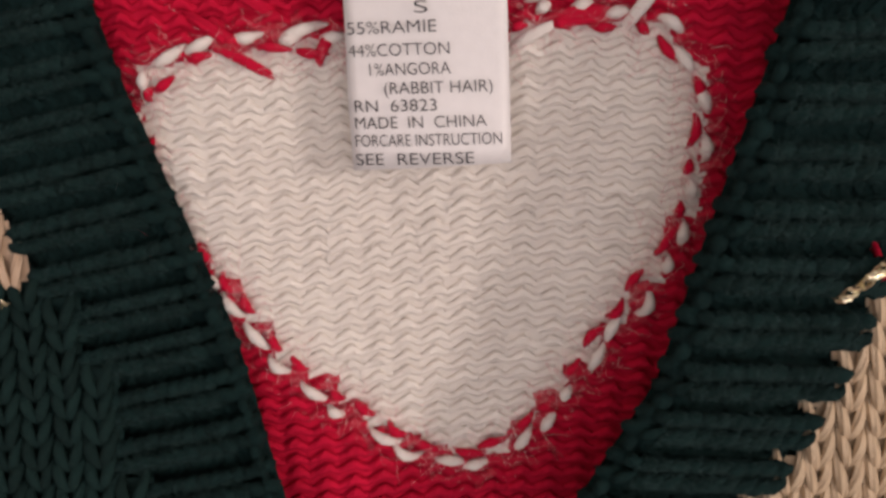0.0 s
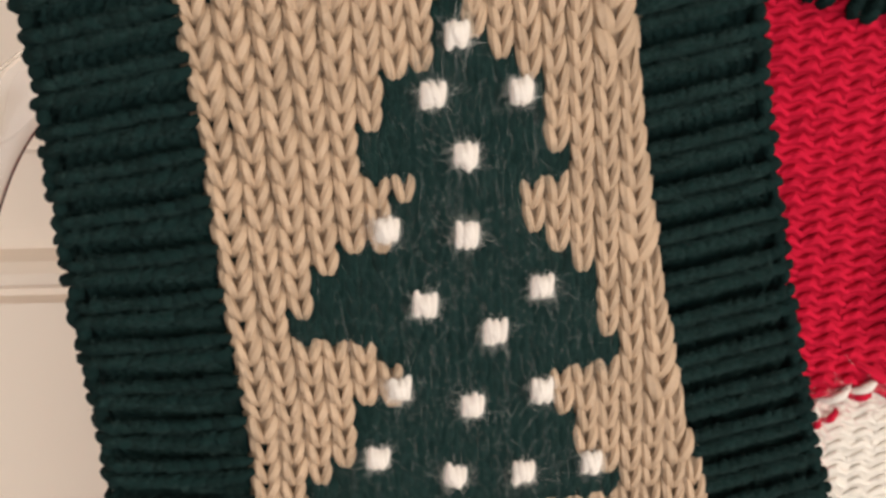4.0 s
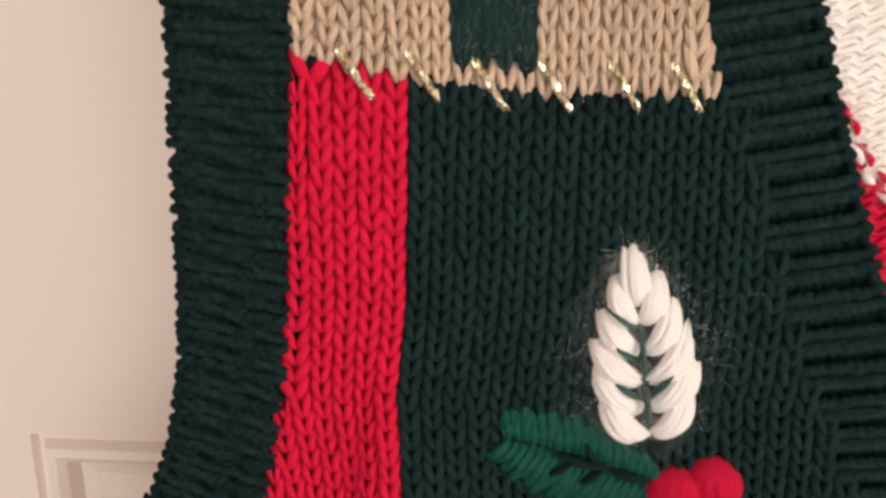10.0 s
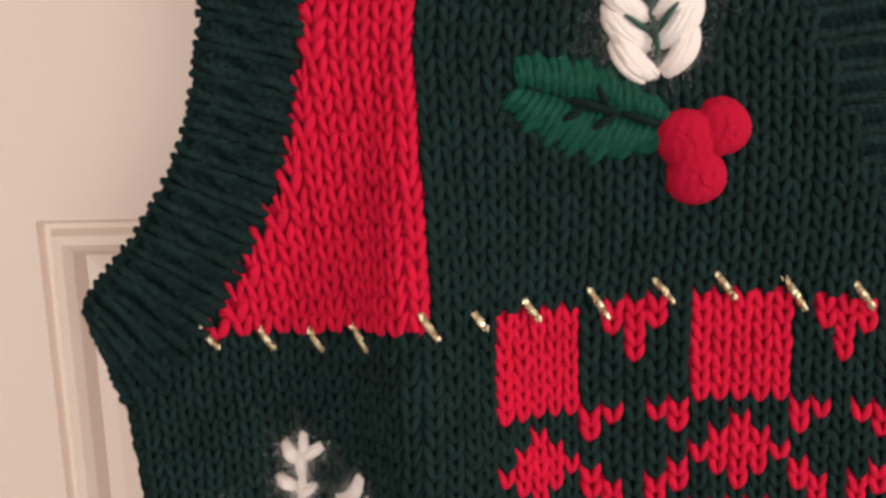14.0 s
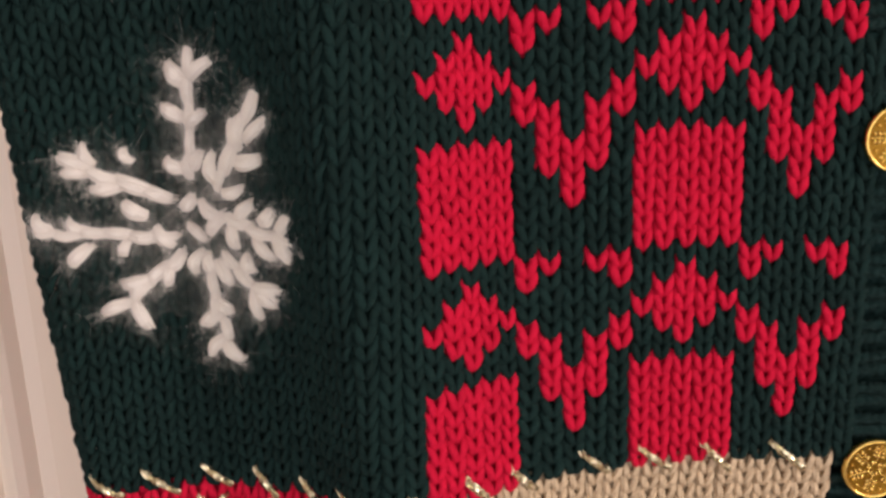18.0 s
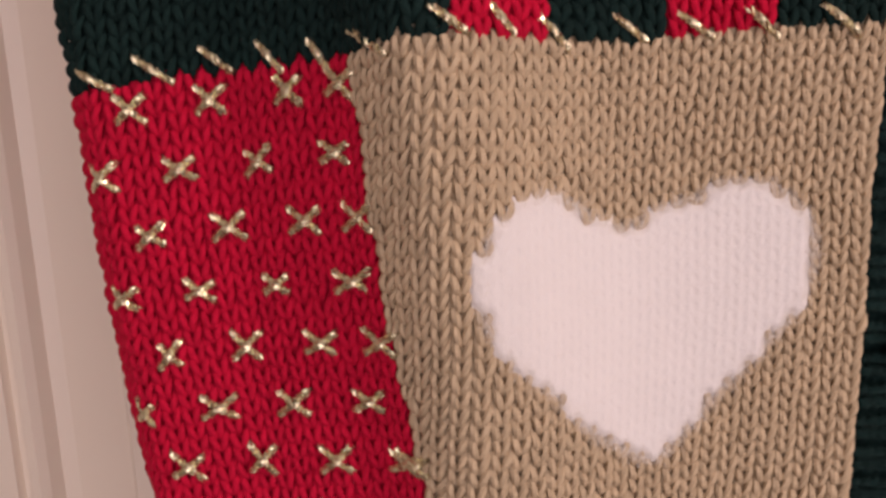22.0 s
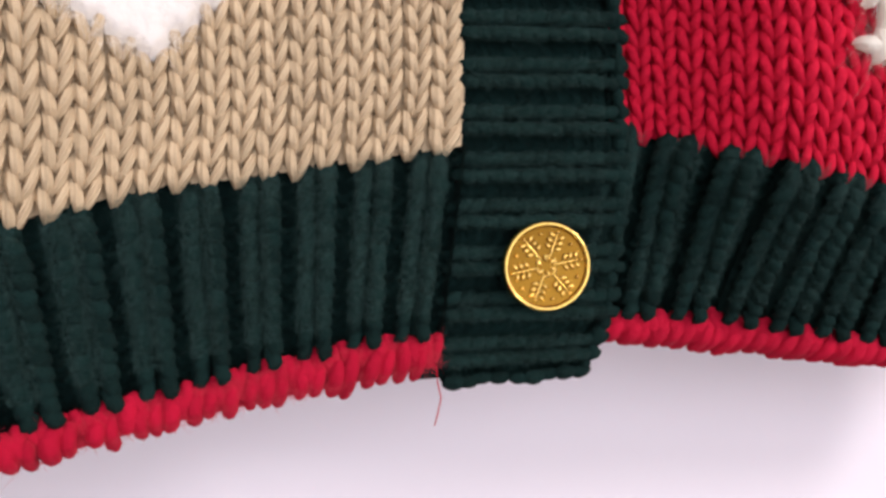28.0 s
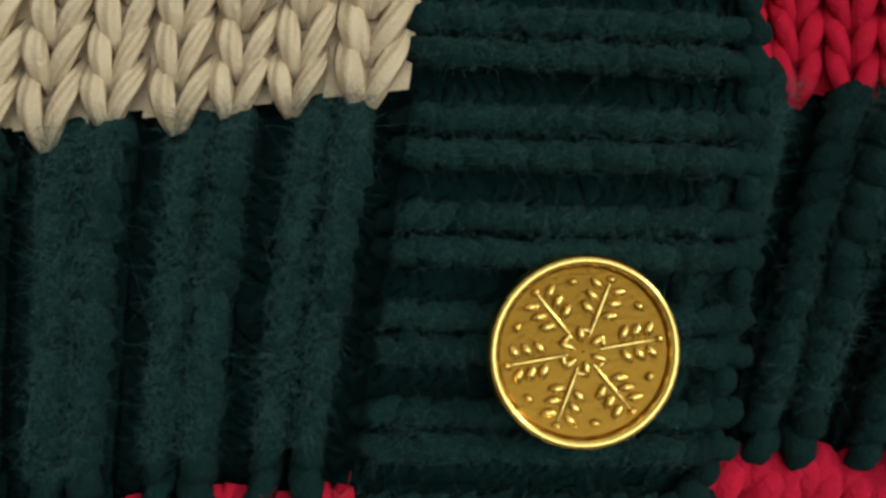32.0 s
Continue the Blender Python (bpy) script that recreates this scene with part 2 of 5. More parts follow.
def tube_path(points, radii, sides=6, flat=1.0, spin=0.0):
    """Verts, quads and uv of a tube along points; the seam lies at the back."""
    pts = np.asarray(points, float)
    n = len(pts)
    d = np.gradient(pts, axis=0)
    d /= np.linalg.norm(d, axis=1)[:, None] + 1e-12
    out = np.array([0, -1.0, 0])
    side = np.cross(d, out)
    bad = np.linalg.norm(side, axis=1) < 1e-3
    side[bad] = (1, 0, 0)
    side /= np.linalg.norm(side, axis=1)[:, None]
    up = np.cross(side, d)
    ang = np.linspace(0, 2 * np.pi, sides + 1) + spin
    r = np.broadcast_to(np.asarray(radii, float), (n,))
    v = pts[:, None] + r[:, None, None] * (np.sin(ang)[None, :, None] * side[:, None] - flat * np.cos(ang)[None, :, None] * up[:, None])
    i, j = np.meshgrid(np.arange(n - 1), np.arange(sides), indexing="ij")
    a = i * (sides + 1) + j
    q = np.stack([a, a + 1, a + sides + 2, a + sides + 1], -1).reshape(-1, 4)
    uu, vv = np.meshgrid(np.linspace(0, 1, n), np.linspace(0, 1, sides + 1), indexing="ij")
    return v.reshape(-1, 3), q, np.stack([uu, vv], -1).reshape(-1, 2)


def join(chunks):
    vs, qs, us, base = [], [], [], 0
    for v, q, u in chunks:
        vs.append(v), qs.append(q + base), us.append(u)
        base += len(v)
    return np.concatenate(vs), np.concatenate(qs), np.concatenate(us)


def leg_template(rings, sides, mirror):
    """One leg of a knit stitch in cell units: across, up, out."""
    s = np.linspace(0, 1, rings)
    k = [0, 0.14, 0.36, 0.62, 0.82, 1]
    a = np.interp(s, k, [0.03, 0.085, 0.19, 0.31, 0.375, 0.40])
    b = -0.92 + 1.80 * s
    c = np.interp(s, k, [-0.20, 0.01, 0.17, 0.14, -0.03, -0.26])
    r = np.interp(s, k, [0.09, 0.15, 0.195, 0.195, 0.158, 0.10])
    ang = np.linspace(0, 2 * np.pi, sides + 1)
    sg = -1 if mirror else 1
    v = np.zeros((rings, sides + 1, 3))
    v[..., 0] = sg * (a[:, None] + r[:, None] * np.sin(ang))
    v[..., 1] = b[:, None] - 0.30 * r[:, None] * np.sin(ang)
    v[..., 2] = c[:, None] - 0.85 * r[:, None] * np.cos(ang)
    i, j = np.meshgrid(np.arange(rings - 1), np.arange(sides), indexing="ij")
    q = i * (sides + 1) + j
    order = [q, q + 1, q + sides + 2, q + sides + 1]
    if mirror:
        order = order[::-1]
    uu, vv = np.meshgrid(s, np.linspace(0, 1, sides + 1), indexing="ij")
    if mirror:
        vv = -vv
    return v.reshape(-1, 3), np.stack(order, -1).reshape(-1, 4), np.stack([uu, vv], -1).reshape(-1, 2)


def cord_template(rings, sides, slant):
    """One bead of a rib's cord in cell units: a short fat strand leaning over the next."""
    s = np.linspace(0, 1, rings)
    k = [0, 0.2, 0.5, 0.8, 1]
    a = slant * (-0.21 + 0.42 * s)
    b = -0.85 + 1.60 * s
    c = np.interp(s, k, [-0.05, 0.19, 0.33, 0.30, 0.06])
    r = np.interp(s, k, [0.26, 0.35, 0.39, 0.37, 0.26])
    ang = np.linspace(0, 2 * np.pi, sides + 1)
    v = np.zeros((rings, sides + 1, 3))
    v[..., 0] = a[:, None] + r[:, None] * np.sin(ang)
    v[..., 1] = b[:, None] - 0.45 * slant * r[:, None] * np.sin(ang)
    v[..., 2] = c[:, None] - 0.95 * r[:, None] * np.cos(ang)
    i, j = np.meshgrid(np.arange(rings - 1), np.arange(sides), indexing="ij")
    q = i * (sides + 1) + j
    uu, vv = np.meshgrid(s, np.linspace(0, 1, sides + 1), indexing="ij")
    return v.reshape(-1, 3), np.stack([q, q + 1, q + sides + 2, q + sides + 1], -1).reshape(-1, 4), np.stack([uu, vv], -1).reshape(-1, 2)


def purl_template(rings, sides):
    """One bump of a purl row in cell units."""
    s = np.linspace(-0.53, 0.53, rings)
    b = 0.21 * np.cos(2 * np.pi * s) + 0.05 * np.sin(4 * np.pi * s)
    c = 0.05 + 0.06 * np.cos(2 * np.pi * s)
    r = 0.195 + 0.035 * np.cos(2 * np.pi * s)
    pts = np.stack([s, b, c], 1)
    ang = np.linspace(0, 2 * np.pi, sides + 1)
    v = np.zeros((rings, sides + 1, 3))
    v[..., 0] = pts[:, 0, None]
    v[..., 1] = pts[:, 1, None] + 1.75 * r[:, None] * np.sin(ang) * (1 - 0.2 * np.abs(np.cos(ang)))
    v[..., 2] = pts[:, 2, None] - 1.0 * r[:, None] * np.cos(ang)
    i, j = np.meshgrid(np.arange(rings - 1), np.arange(sides), indexing="ij")
    q = i * (sides + 1) + j
    uu, vv = np.meshgrid(np.linspace(0, 1, rings), np.linspace(0, 1, sides + 1), indexing="ij")
    return v.reshape(-1, 3), np.stack([q, q + sides + 1, q + sides + 2, q + 1], -1).reshape(-1, 4), np.stack([uu, vv], -1).reshape(-1, 2)


BACKING = (np.array([[-0.60, -0.45, -0.20], [0.60, -0.45, -0.21], [0.60, 0.66, -0.21], [-0.60, 0.66, -0.20]]), np.array([[0, 1, 2, 3]]), np.zeros((4, 2)))
KNIT = join([leg_template(8, 8, False), leg_template(8, 8, True), BACKING])
DEEP = (BACKING[0] * (0.75, 1.0, 1.0) - (0, 0, 0.42), *BACKING[1:])
RIB_STITCH = (join([cord_template(9, 9, -1), DEEP]), join([cord_template(9, 9, 1), DEEP]))
FILL = (BACKING[0] * (0.90, 1.0, 0.0) + (0, 0, 0.06), *BACKING[1:])
KNIT_SOFT = join([leg_template(8, 8, False), leg_template(8, 8, True), FILL])
KNIT_FAR = join([leg_template(5, 5, False), leg_template(5, 5, True), BACKING])
PURL = join([purl_template(8, 7), (BACKING[0] * (1.0, 1.2, 0.0) + (0, 0, -0.09), *BACKING[1:])])
RNG = np.random.default_rng(7)


def lay(template, centre, across, upward, out, rough=0.0):
    """Copies of a stitch laid into cells: (n, 3) centres with their across, upward and outward vectors."""
    v, q, u = template
    n = len(centre)
    wob = 1 + RNG.normal(0, 0.045, (n, 3))
    pos = centre[:, None] + v[None, :, 0, None] * (across * wob[:, :1])[:, None] + v[None, :, 1, None] * (upward * wob[:, 1:2])[:, None] + v[None, :, 2, None] * (out * wob[:, 2:])[:, None]
    pos += RNG.normal(0, 0.03, (n, 1, 3)) * np.linalg.norm(across, axis=1)[:, None, None]
    if rough:
        pos += RNG.normal(0, rough, pos.shape)
    quads = (q[None] + (np.arange(n) * len(v))[:, None, None]).reshape(-1, 4)
    uv = np.broadcast_to(u, (n, *u.shape)).copy()
    uv[..., 0] += RNG.random((n, 1))
    return pos.reshape(-1, 3), quads, uv.reshape(-1, 2)


def frame_of(place, u, v, proud=0.0):
    """Centres and axes of the cells (u, v) on the surface place(u, v); a cell is one unit wide and high."""
    c = place(u, v)
    a, b = place(u + 0.5, v) - place(u - 0.5, v), place(u, v + 0.5) - place(u, v - 0.5)
    n = np.cross(a, b)
    n /= np.linalg.norm(n, axis=1)[:, None] + 1e-12
    w = np.linalg.norm(a, axis=1)[:, None]
    return c + n * proud, a, b, n * w


# ---- the vest's lines: x and z in metres, as it hangs ----
def curve(*xy):
    p = np.array(xy, float).reshape(-1, 2)
    p = p[np.argsort(p[:, 0])]
    return lambda t: np.interp(t, p[:, 0], p[:, 1])


side_x = curve(0.985, -0.1935, 0.993, -0.1975, 1.003, -0.2035, 1.033, -0.2205, 1.058, -0.2283, 1.097, -0.2338, 1.144, -0.2378, 1.19, -0.2398, 1.221, -0.2423, 1.265, -0.2458, 1.308, -0.2483, 1.331, -0.2508, 1.362, -0.255)
arm_in_x = curve(1.352, -0.220, 1.358, -0.214, 1.377, -0.204, 1.391, -0.195, 1.42, -0.188, 1.448, -0.184, 1.465, -0.1815, 1.50, -0.178, 1.526, -0.176, 1.56, -0.1755, 1.59, -0.178, 1.62, -0.179, 1.654, -0.182, 1.668, -0.184)
band_in_x = curve(1.0105, -0.026, 1.014, -0.028, 1.06, -0.021, 1.086, -0.0195, 1.12, -0.018, 1.15, -0.018, 1.20, -0.014, 1.26, -0.0125, 1.313, -0.015, 1.36, -0.018, 1.38, -0.020, 1.419, -0.038, 1.454, -0.052, 1.497, -0.064, 1.513, -0.070, 1.522, -0.074, 1.544, -0.0775, 1.553, -0.081, 1.577, -0.086, 1.595, -0.089, 1.615, -0.092, 1.637, -0.095, 1.655, -0.097, 1.668, -0.099, 1.684, -0.100)
top_z = curve(-0.213, 1.660, -0.183, 1.668, -0.145, 1.672, -0.127, 1.676, -0.100, 1.684, -0.067, 1.690)
line1_z = curve(-0.18, 1.526, -0.148, 1.518, -0.113, 1.514, -0.07, 1.513)
line2_z = curve(-0.25, 1.350, -0.214, 1.350, -0.186, 1.351, -0.152, 1.356, -0.108, 1.357, -0.076, 1.361, -0.047, 1.361, -0.018, 1.358)
line3_z = curve(-0.24, 1.189, -0.208, 1.193, -0.177, 1.195, -0.156, 1.196, -0.143, 1.199, -0.128, 1.199, -0.088, 1.196, -0.057, 1.198, -0.016, 1.198)
line4_z = curve(-0.225, 1.0355, -0.184, 1.041, -0.144, 1.047, -0.115, 1.0450, -0.098, 1.050, -0.08, 1.0535, -0.022, 1.0588)
panel_x = curve(1.04, -0.1385, 1.057, -0.1415, 1.094, -0.1467, 1.122, -0.1510, 1.155, -0.1543, 1.20, -0.1570)
stripe_x = curve(1.35, -0.149, 1.366, -0.149, 1.431, -0.153, 1.46, -0.150, 1.517, -0.148, 1.56, -0.148, 1.68, -0.151)
check_x = curve(1.19, -0.1315, 1.36, -0.1315)

ridge_x = curve(1.0, -0.126, 1.05, -0.127, 1.10, -0.130, 1.15, -0.135, 1.20, -0.141, 1.27, -0.149, 1.36, -0.155, 1.45, -0.155)
valley_x = curve(1.0, -0.195, 1.10, -0.190, 1.20, -0.190, 1.30, -0.194, 1.34, -0.196, 1.40, -0.182, 1.45, -0.172)
fold_y = curve(0.98, 0.012, 1.05, 0.021, 1.15, 0.030, 1.20, 0.032, 1.27, 0.030, 1.32, 0.026, 1.36, 0.021, 1.40, 0.010, 1.45, 0.0)
fold_r = curve(1.0, 0.026, 1.2, 0.024, 1.36, 0.016)


def front_y(x, z):
    """The front of the vest: a hanging sheet with one upright fold, creased on its left, leaning back towards neck and shoulder."""
    d = x - ridge_x(z)
    t = np.clip(1 + d / (ridge_x(z) - valley_x(z)), 0, 1)
    steep = np.clip((t - 0.50) / 0.50, 0, 1)
    flank = 0.45 * np.sin(0.5 * np.pi * t) + 0.55 * steep * steep * (3 - 2 * steep)
    y = 0.003 - fold_y(z) * np.where(d < 0, flank, np.exp(-0.5 * (d / fold_r(z)) ** 2))
    y = y + np.clip((z - 1.44) / 0.06, 0, 1) * np.clip((x + 0.13) * 0.16, -0.009, 0.02)
    y = y + np.where(z > 1.645, (z - 1.645) ** 2 * 18, 0)
    e = np.clip(1 - (x - side_x(z)) / 0.012, 0, 1)
    return y + 0.014 * e * e * np.clip((1.358 - z) / 0.03, 0, 1)


def on_front(x, z, off=0.0):
    return np.stack([x, front_y(x, z) - off, z], -1)


def right_y(x, z):
    """The lower part of the other front: deep under the button band, then swelling forwards."""
    ease = lambda t: np.clip(t, 0, 1) ** 2 * (3 - 2 * np.clip(t, 0, 1))
    return 0.0105 - 0.021 * ease((x - 0.016) / 0.035) * ease((z - 1.008) / 0.062) * ease((1.205 - z) / 0.035)


def columns(bottom, top, rows, ref, pitch, right=None, edge=None, edge_count=5.0):
    """A panel's lattice: rows run between two lines, columns keep their width along the cloth, counted from ref(z)."""
    def place(u, v):
        u, v = np.asarray(u, float), np.asarray(v, float)
        grid = np.arange(-0.30, 0.32, 0.001)
        zmid = 0.5 * (bottom(-0.12) + top(-0.12)) + (v / rows - 0.5) * (top(-0.12) - bottom(-0.12))
        x = np.empty_like(zmid)
        for z in np.unique(zmid):
            pick = zmid == z
            yy = front_y(grid, z) if right is None else right(grid, z) if callable(right) else np.zeros_like(grid)
            s = np.r_[0, np.cumsum(np.hypot(np.diff(grid), np.diff(yy)))]
            s -= np.interp(ref(z), grid, s)
            x[pick] = np.interp(u[pick] * pitch, s, grid)
            if edge is not None:
                x[pick] = np.where(u[pick] < 0, ref(z) + u[pick] / edge_count * (ref(z) - edge(z)), x[pick])
        z = bottom(x) + (v / rows) * (top(x) - bottom(x))
        y = front_y(x, z) if right is None else right(x, z) if callable(right) else np.full_like(x, right)
        return np.stack([x, y, z], -1)
    return place


def inside(poly, x, z):
    """Whether points lie in a polygon given as x0, z0, x1, z1 ... in millimetres (z from 1 m)."""
    p = np.array(poly, float).reshape(-1, 2) * 0.001 + (0, 1.0)
    hit = np.zeros(len(x), bool)
    for (x0, z0), (x1, z1) in zip(p, np.roll(p, -1, 0)):
        if z0 != z1:
            hit ^= ((z0 > z) != (z1 > z)) & (x < (x1 - x0) * (z - z0) / (z1 - z0) + x0)
    return hit


def knit_panel(name, place, ucount, rows, keep, colours, parent, template=KNIT, labels=None, left=None, right=None):
    """Stitches over a lattice; colours(x, z, u, v) names each stitch's motif, and each motif becomes one part."""
    u, v = np.meshgrid(np.arange(ucount[0], ucount[1]) + 0.5, np.arange(rows) + 0.5)
    u, v = u.ravel(), v.ravel()
    c = place(u, v)
    ok = keep(c[:, 0], c[:, 2])
    u, v, c = u[ok], v[ok], c[ok]
    kinds = colours(c[:, 0], c[:, 2], u, v)
    cs, across, upward, out = frame_of(place, u, v)
    for edge, sg in ((left, -1), (right, 1)):
        for row in np.unique(v) if edge is not None else ():
            k = np.flatnonzero(v == row)
            k = k[np.argmax(sg * cs[k, 0])]
            w = np.linalg.norm(across[k])
            gap = sg * (float(edge(cs[k, 2])) - cs[k, 0]) - 0.5 * abs(across[k, 0])
            gap = min(max(gap, -0.4 * w), 0.7 * w)
            cs[k] += sg * across[k] / w * gap * 0.5
            across[k] *= (w + gap) / w
    made = {}
    for key, (mat, title, label) in labels.items():
        pick = kinds == key
        if pick.any():
            form = KNIT_SOFT if mat is WHITE else template
            c, a, b, n = cs[pick], across[pick], upward[pick], out[pick]
            if mat is WHITE and pick.sum() > 20:
                n = n * 0.40
            elif mat is WHITE:
                c, a, b, n = c + n * 0.10, a * 0.98, b * 0.88, n * 0.8
            vv, qq, uu = lay(form, c, a, b, n)
            made[key] = part(title, mesh_of(title, vv, qq, mat, uu), parent, label, kind="stuff" if pick.sum() > 2 else "")
    return made


# ---- the room: unseen plain walls, added to close the place and bounce light ----
def slab(name, x0, x1, y0, y1, z0, z1, mat, label, category):
    bm = bmesh.new()
    box(bm, x0, x1, y0, y1, z0, z1)
    return tagged(new(name, bm_mesh(name, bm, mat)), label, category, kind="structure")


slab("floor", -1.6, 1.6, -2.2, 0.30, -0.10, 0.0, CARPET, "beige carpeted floor of a plain room", "floor")
slab("ceiling", -1.6, 1.6, -2.2, 0.30, 2.45, 2.55, CEIL, "white painted flat ceiling of the room", "ceiling")
slab("wall_west", -1.7, -1.6, -2.2, 0.30, 0.0, 2.45, WALL, "cream painted plain side wall of the room", "wall")
slab("wall_east", 1.6, 1.7, -2.2, 0.30, 0.0, 2.45, WALL, "cream painted plain side wall of the room", "wall")
bm = bmesh.new()
for x0, x1, z0, z1 in ((-1.7, -1.0, 0.0, 2.45), (1.59, 1.7, 0.0, 2.45), (-1.0, 1.59, 0.0, 0.36), (-1.0, 1.59, 2.14, 2.45)):
    box(bm, x0, x1, -2.3, -2.2, z0, z1)
tagged(new("wall_south", bm_mesh("wall_south", bm, WALL)), "unseen cream wall opened for the added window", "wall", kind="structure")
# the added window: an unseen source for the broad fill
window = tagged(empty("added_window_1", (0.30, -2.25, 0.36)), "unseen white framed window added for soft fill light", "window", kind="structure")
bm = bmesh.new()
for x0, x1, z0, z1 in ((-1.0, -0.95, 0.36, 2.14), (1.54, 1.59, 0.36, 2.14), (-0.95, 1.54, 0.36, 0.41), (-0.95, 1.54, 2.09, 2.14), (0.285, 0.315, 0.41, 2.09)):
    box(bm, x0, x1, -2.28, -2.23, z0, z1)
part("window_frame", bm_mesh("window_frame", bm, CEIL), window)
bm = bmesh.new()
box(bm, -1.7, -0.46, 0.095, 0.25, 0.0, 2.45)
box(bm, 0.44, 1.7, 0.095, 0.25, 0.0, 2.45)
box(bm, -0.46, 0.44, 0.095, 0.25, 2.06, 2.45)
tagged(new("wall_north", bm_mesh("wall_north", bm, WALL)), "cream painted wall around the panelled door", "wall", kind="structure")

# an added fixture, out of view, housing the side key light
lamp = tagged(empty("added_wall_lamp", (1.60, -0.92, 1.65)), "unseen opal glass wall lamp added to hold the side light", "wall lamp")
for title, r0, r1, depth, x, mat in (("base", 0.11, 0.10, 0.03, 1.585, CEIL), ("shade", 0.19, 0.21, 0.05, 1.546, SHADE)):
    bm = bmesh.new()
    bmesh.ops.create_cone(bm, cap_ends=True, segments=40, radius1=r1, radius2=r0, depth=depth, matrix=Matrix.Translation((x, -0.92, 1.65)) @ Matrix.Rotation(math.pi / 2, 4, "Y"))
    part(title, bm_mesh(title, bm, mat, True), lamp)

# ---- the panelled door ----
DOOR_Y = 0.077
door = tagged(empty("door_1", (-0.01, DOOR_Y, 0.0)), "closed cream painted door with raised moulded panels", "door", kind="structure")
XS = [(-0.3075, -0.047), (0.040, 0.300)]
ZS = [(0.28, 1.3755), (1.565, 1.93)]
bm = bmesh.new()
for x0, x1 in ((-0.43, XS[0][0]), (XS[0][1], XS[1][0]), (XS[1][1], 0.41)):
    box(bm, x0, x1, DOOR_Y, DOOR_Y + 0.035, 0.01, 2.04)
for x0, x1 in XS:
    for z0, z1 in ((0.01, ZS[0][0]), (ZS[0][1], ZS[1][0]), (ZS[1][1], 2.04)):
        box(bm, x0, x1, DOOR_Y, DOOR_Y + 0.035, z0, z1)
part("door_frame", bm_mesh("door_frame", bm, PAINT), door)


def panel_mesh(x0, x1, z0, z1):
    prof = [(0, 0.0), (0.0015, 0.0035), (0.0035, 0.0035), (0.006, -0.0008), (0.0095, -0.0012), (0.0125, 0.0015), (0.015, 0.0075), (0.021, 0.0085), (0.044, 0.0045), (0.0455, 0.0030)]
    rings = []
    for d, y in prof:
        rings.append([(x0 + d, DOOR_Y + y, z0 + d), (x1 - d, DOOR_Y + y, z0 + d), (x1 - d, DOOR_Y + y, z1 - d), (x0 + d, DOOR_Y + y, z1 - d)])
    v = np.array(rings).reshape(-1, 3)
    q = [(4 * i + j, 4 * i + (j + 1) % 4, 4 * i + 4 + (j + 1) % 4, 4 * i + 4 + j) for i in range(len(prof) - 1) for j in range(4)]
    q.append(tuple(4 * (len(prof) - 1) + j for j in range(4)))
    return mesh_of("door_panel", v, q, PAINT, smooth=False)


for x0, x1 in XS:
    for z0, z1 in ZS:
        part("door_panel", panel_mesh(x0, x1, z0, z1), door)

# ---- the white sheet behind the vest, hung a little askew ----
sx, sz = np.meshgrid(np.linspace(0, 1, 25), np.linspace(0, 1, 31))
lean = -0.144 - (1.75 - (0.86 + 0.89 * sz)) * 0.0815
xx, zz = lean + sx * 0.50, 0.86 + 0.89 * sz + 0.02 * sx
yy = 0.0735 + 0.0016 * np.sin(sx * 9 + sz * 4) - 0.004 * np.clip(0.12 - sz, 0, 1) ** 2 * 30
front = np.stack([xx, yy, zz], -1).reshape(-1, 3)
i, j = np.meshgrid(np.arange(30), np.arange(24), indexing="ij")
a = (i * 25 + j).ravel()
sheet_q = np.stack([a, a + 1, a + 26, a + 25], -1)
back = front + (0, 0.0006, 0)
sheet_v, sheet_all = np.concatenate([front, back]), np.concatenate([sheet_q, sheet_q[:, ::-1] + len(front)])
tagged(new("white_sheet", mesh_of("white_sheet", sheet_v, sheet_all, PAPER)), "large white paper sheet taped flat on the door", "paper sheet")

# ---- the vest ----
vest = tagged(empty("knitted_vest", (0, 0.02, 1.0)), "knitted patchwork vest in green, red and tan on a hanger", "vest")

# upper tan panel with its tree
TREE = [-134, 648, -128, 648, -126, 636, -123, 636, -116, 632, -112, 625, -113, 619, -109, 619, -110, 612, -117, 611, -119, 606, -114, 600, -112, 599, -108, 596, -104, 592, -102, 582, -98, 576, -99, 570, -106, 571, -112, 573, -114, 570, -111, 564, -106, 558, -104, 549, -96, 545, -95, 542]
TREE += [-118, 541, -117, 523, -122, 520, -132, 521, -138, 524, -138, 541]
TREE += [-164, 545, -162, 551, -157, 548, -157, 555, -153, 555, -151, 564, -144, 566, -143, 575, -147, 578, -153, 581, -163, 580, -166, 588, -160, 589, -160, 594, -154, 593, -153, 600, -144, 600, -144, 607, -139, 612, -144, 614, -150, 615, -149, 622, -145, 623, -144, 633, -139, 635, -133, 640]
LIGHTS = [(-130, 641), (-135, 630), (-118, 630), (-129, 618), (-145, 604), (-129, 602), (-138, 588), (-124, 581), (-114, 590), (-144, 570), (-129, 565), (-114, 567), (-149, 555), (-133, 549), (-118, 548), (-103, 549)]
P1, ROWS1 = 0.0052, 32
upper = columns(line1_z, top_z, ROWS1, stripe_x, P1, edge=lambda z: arm_in_x(z) + 0.0006)


def tree_colours(x, z, u, v):
    return np.where(inside(TREE, x, z), 1, 0)


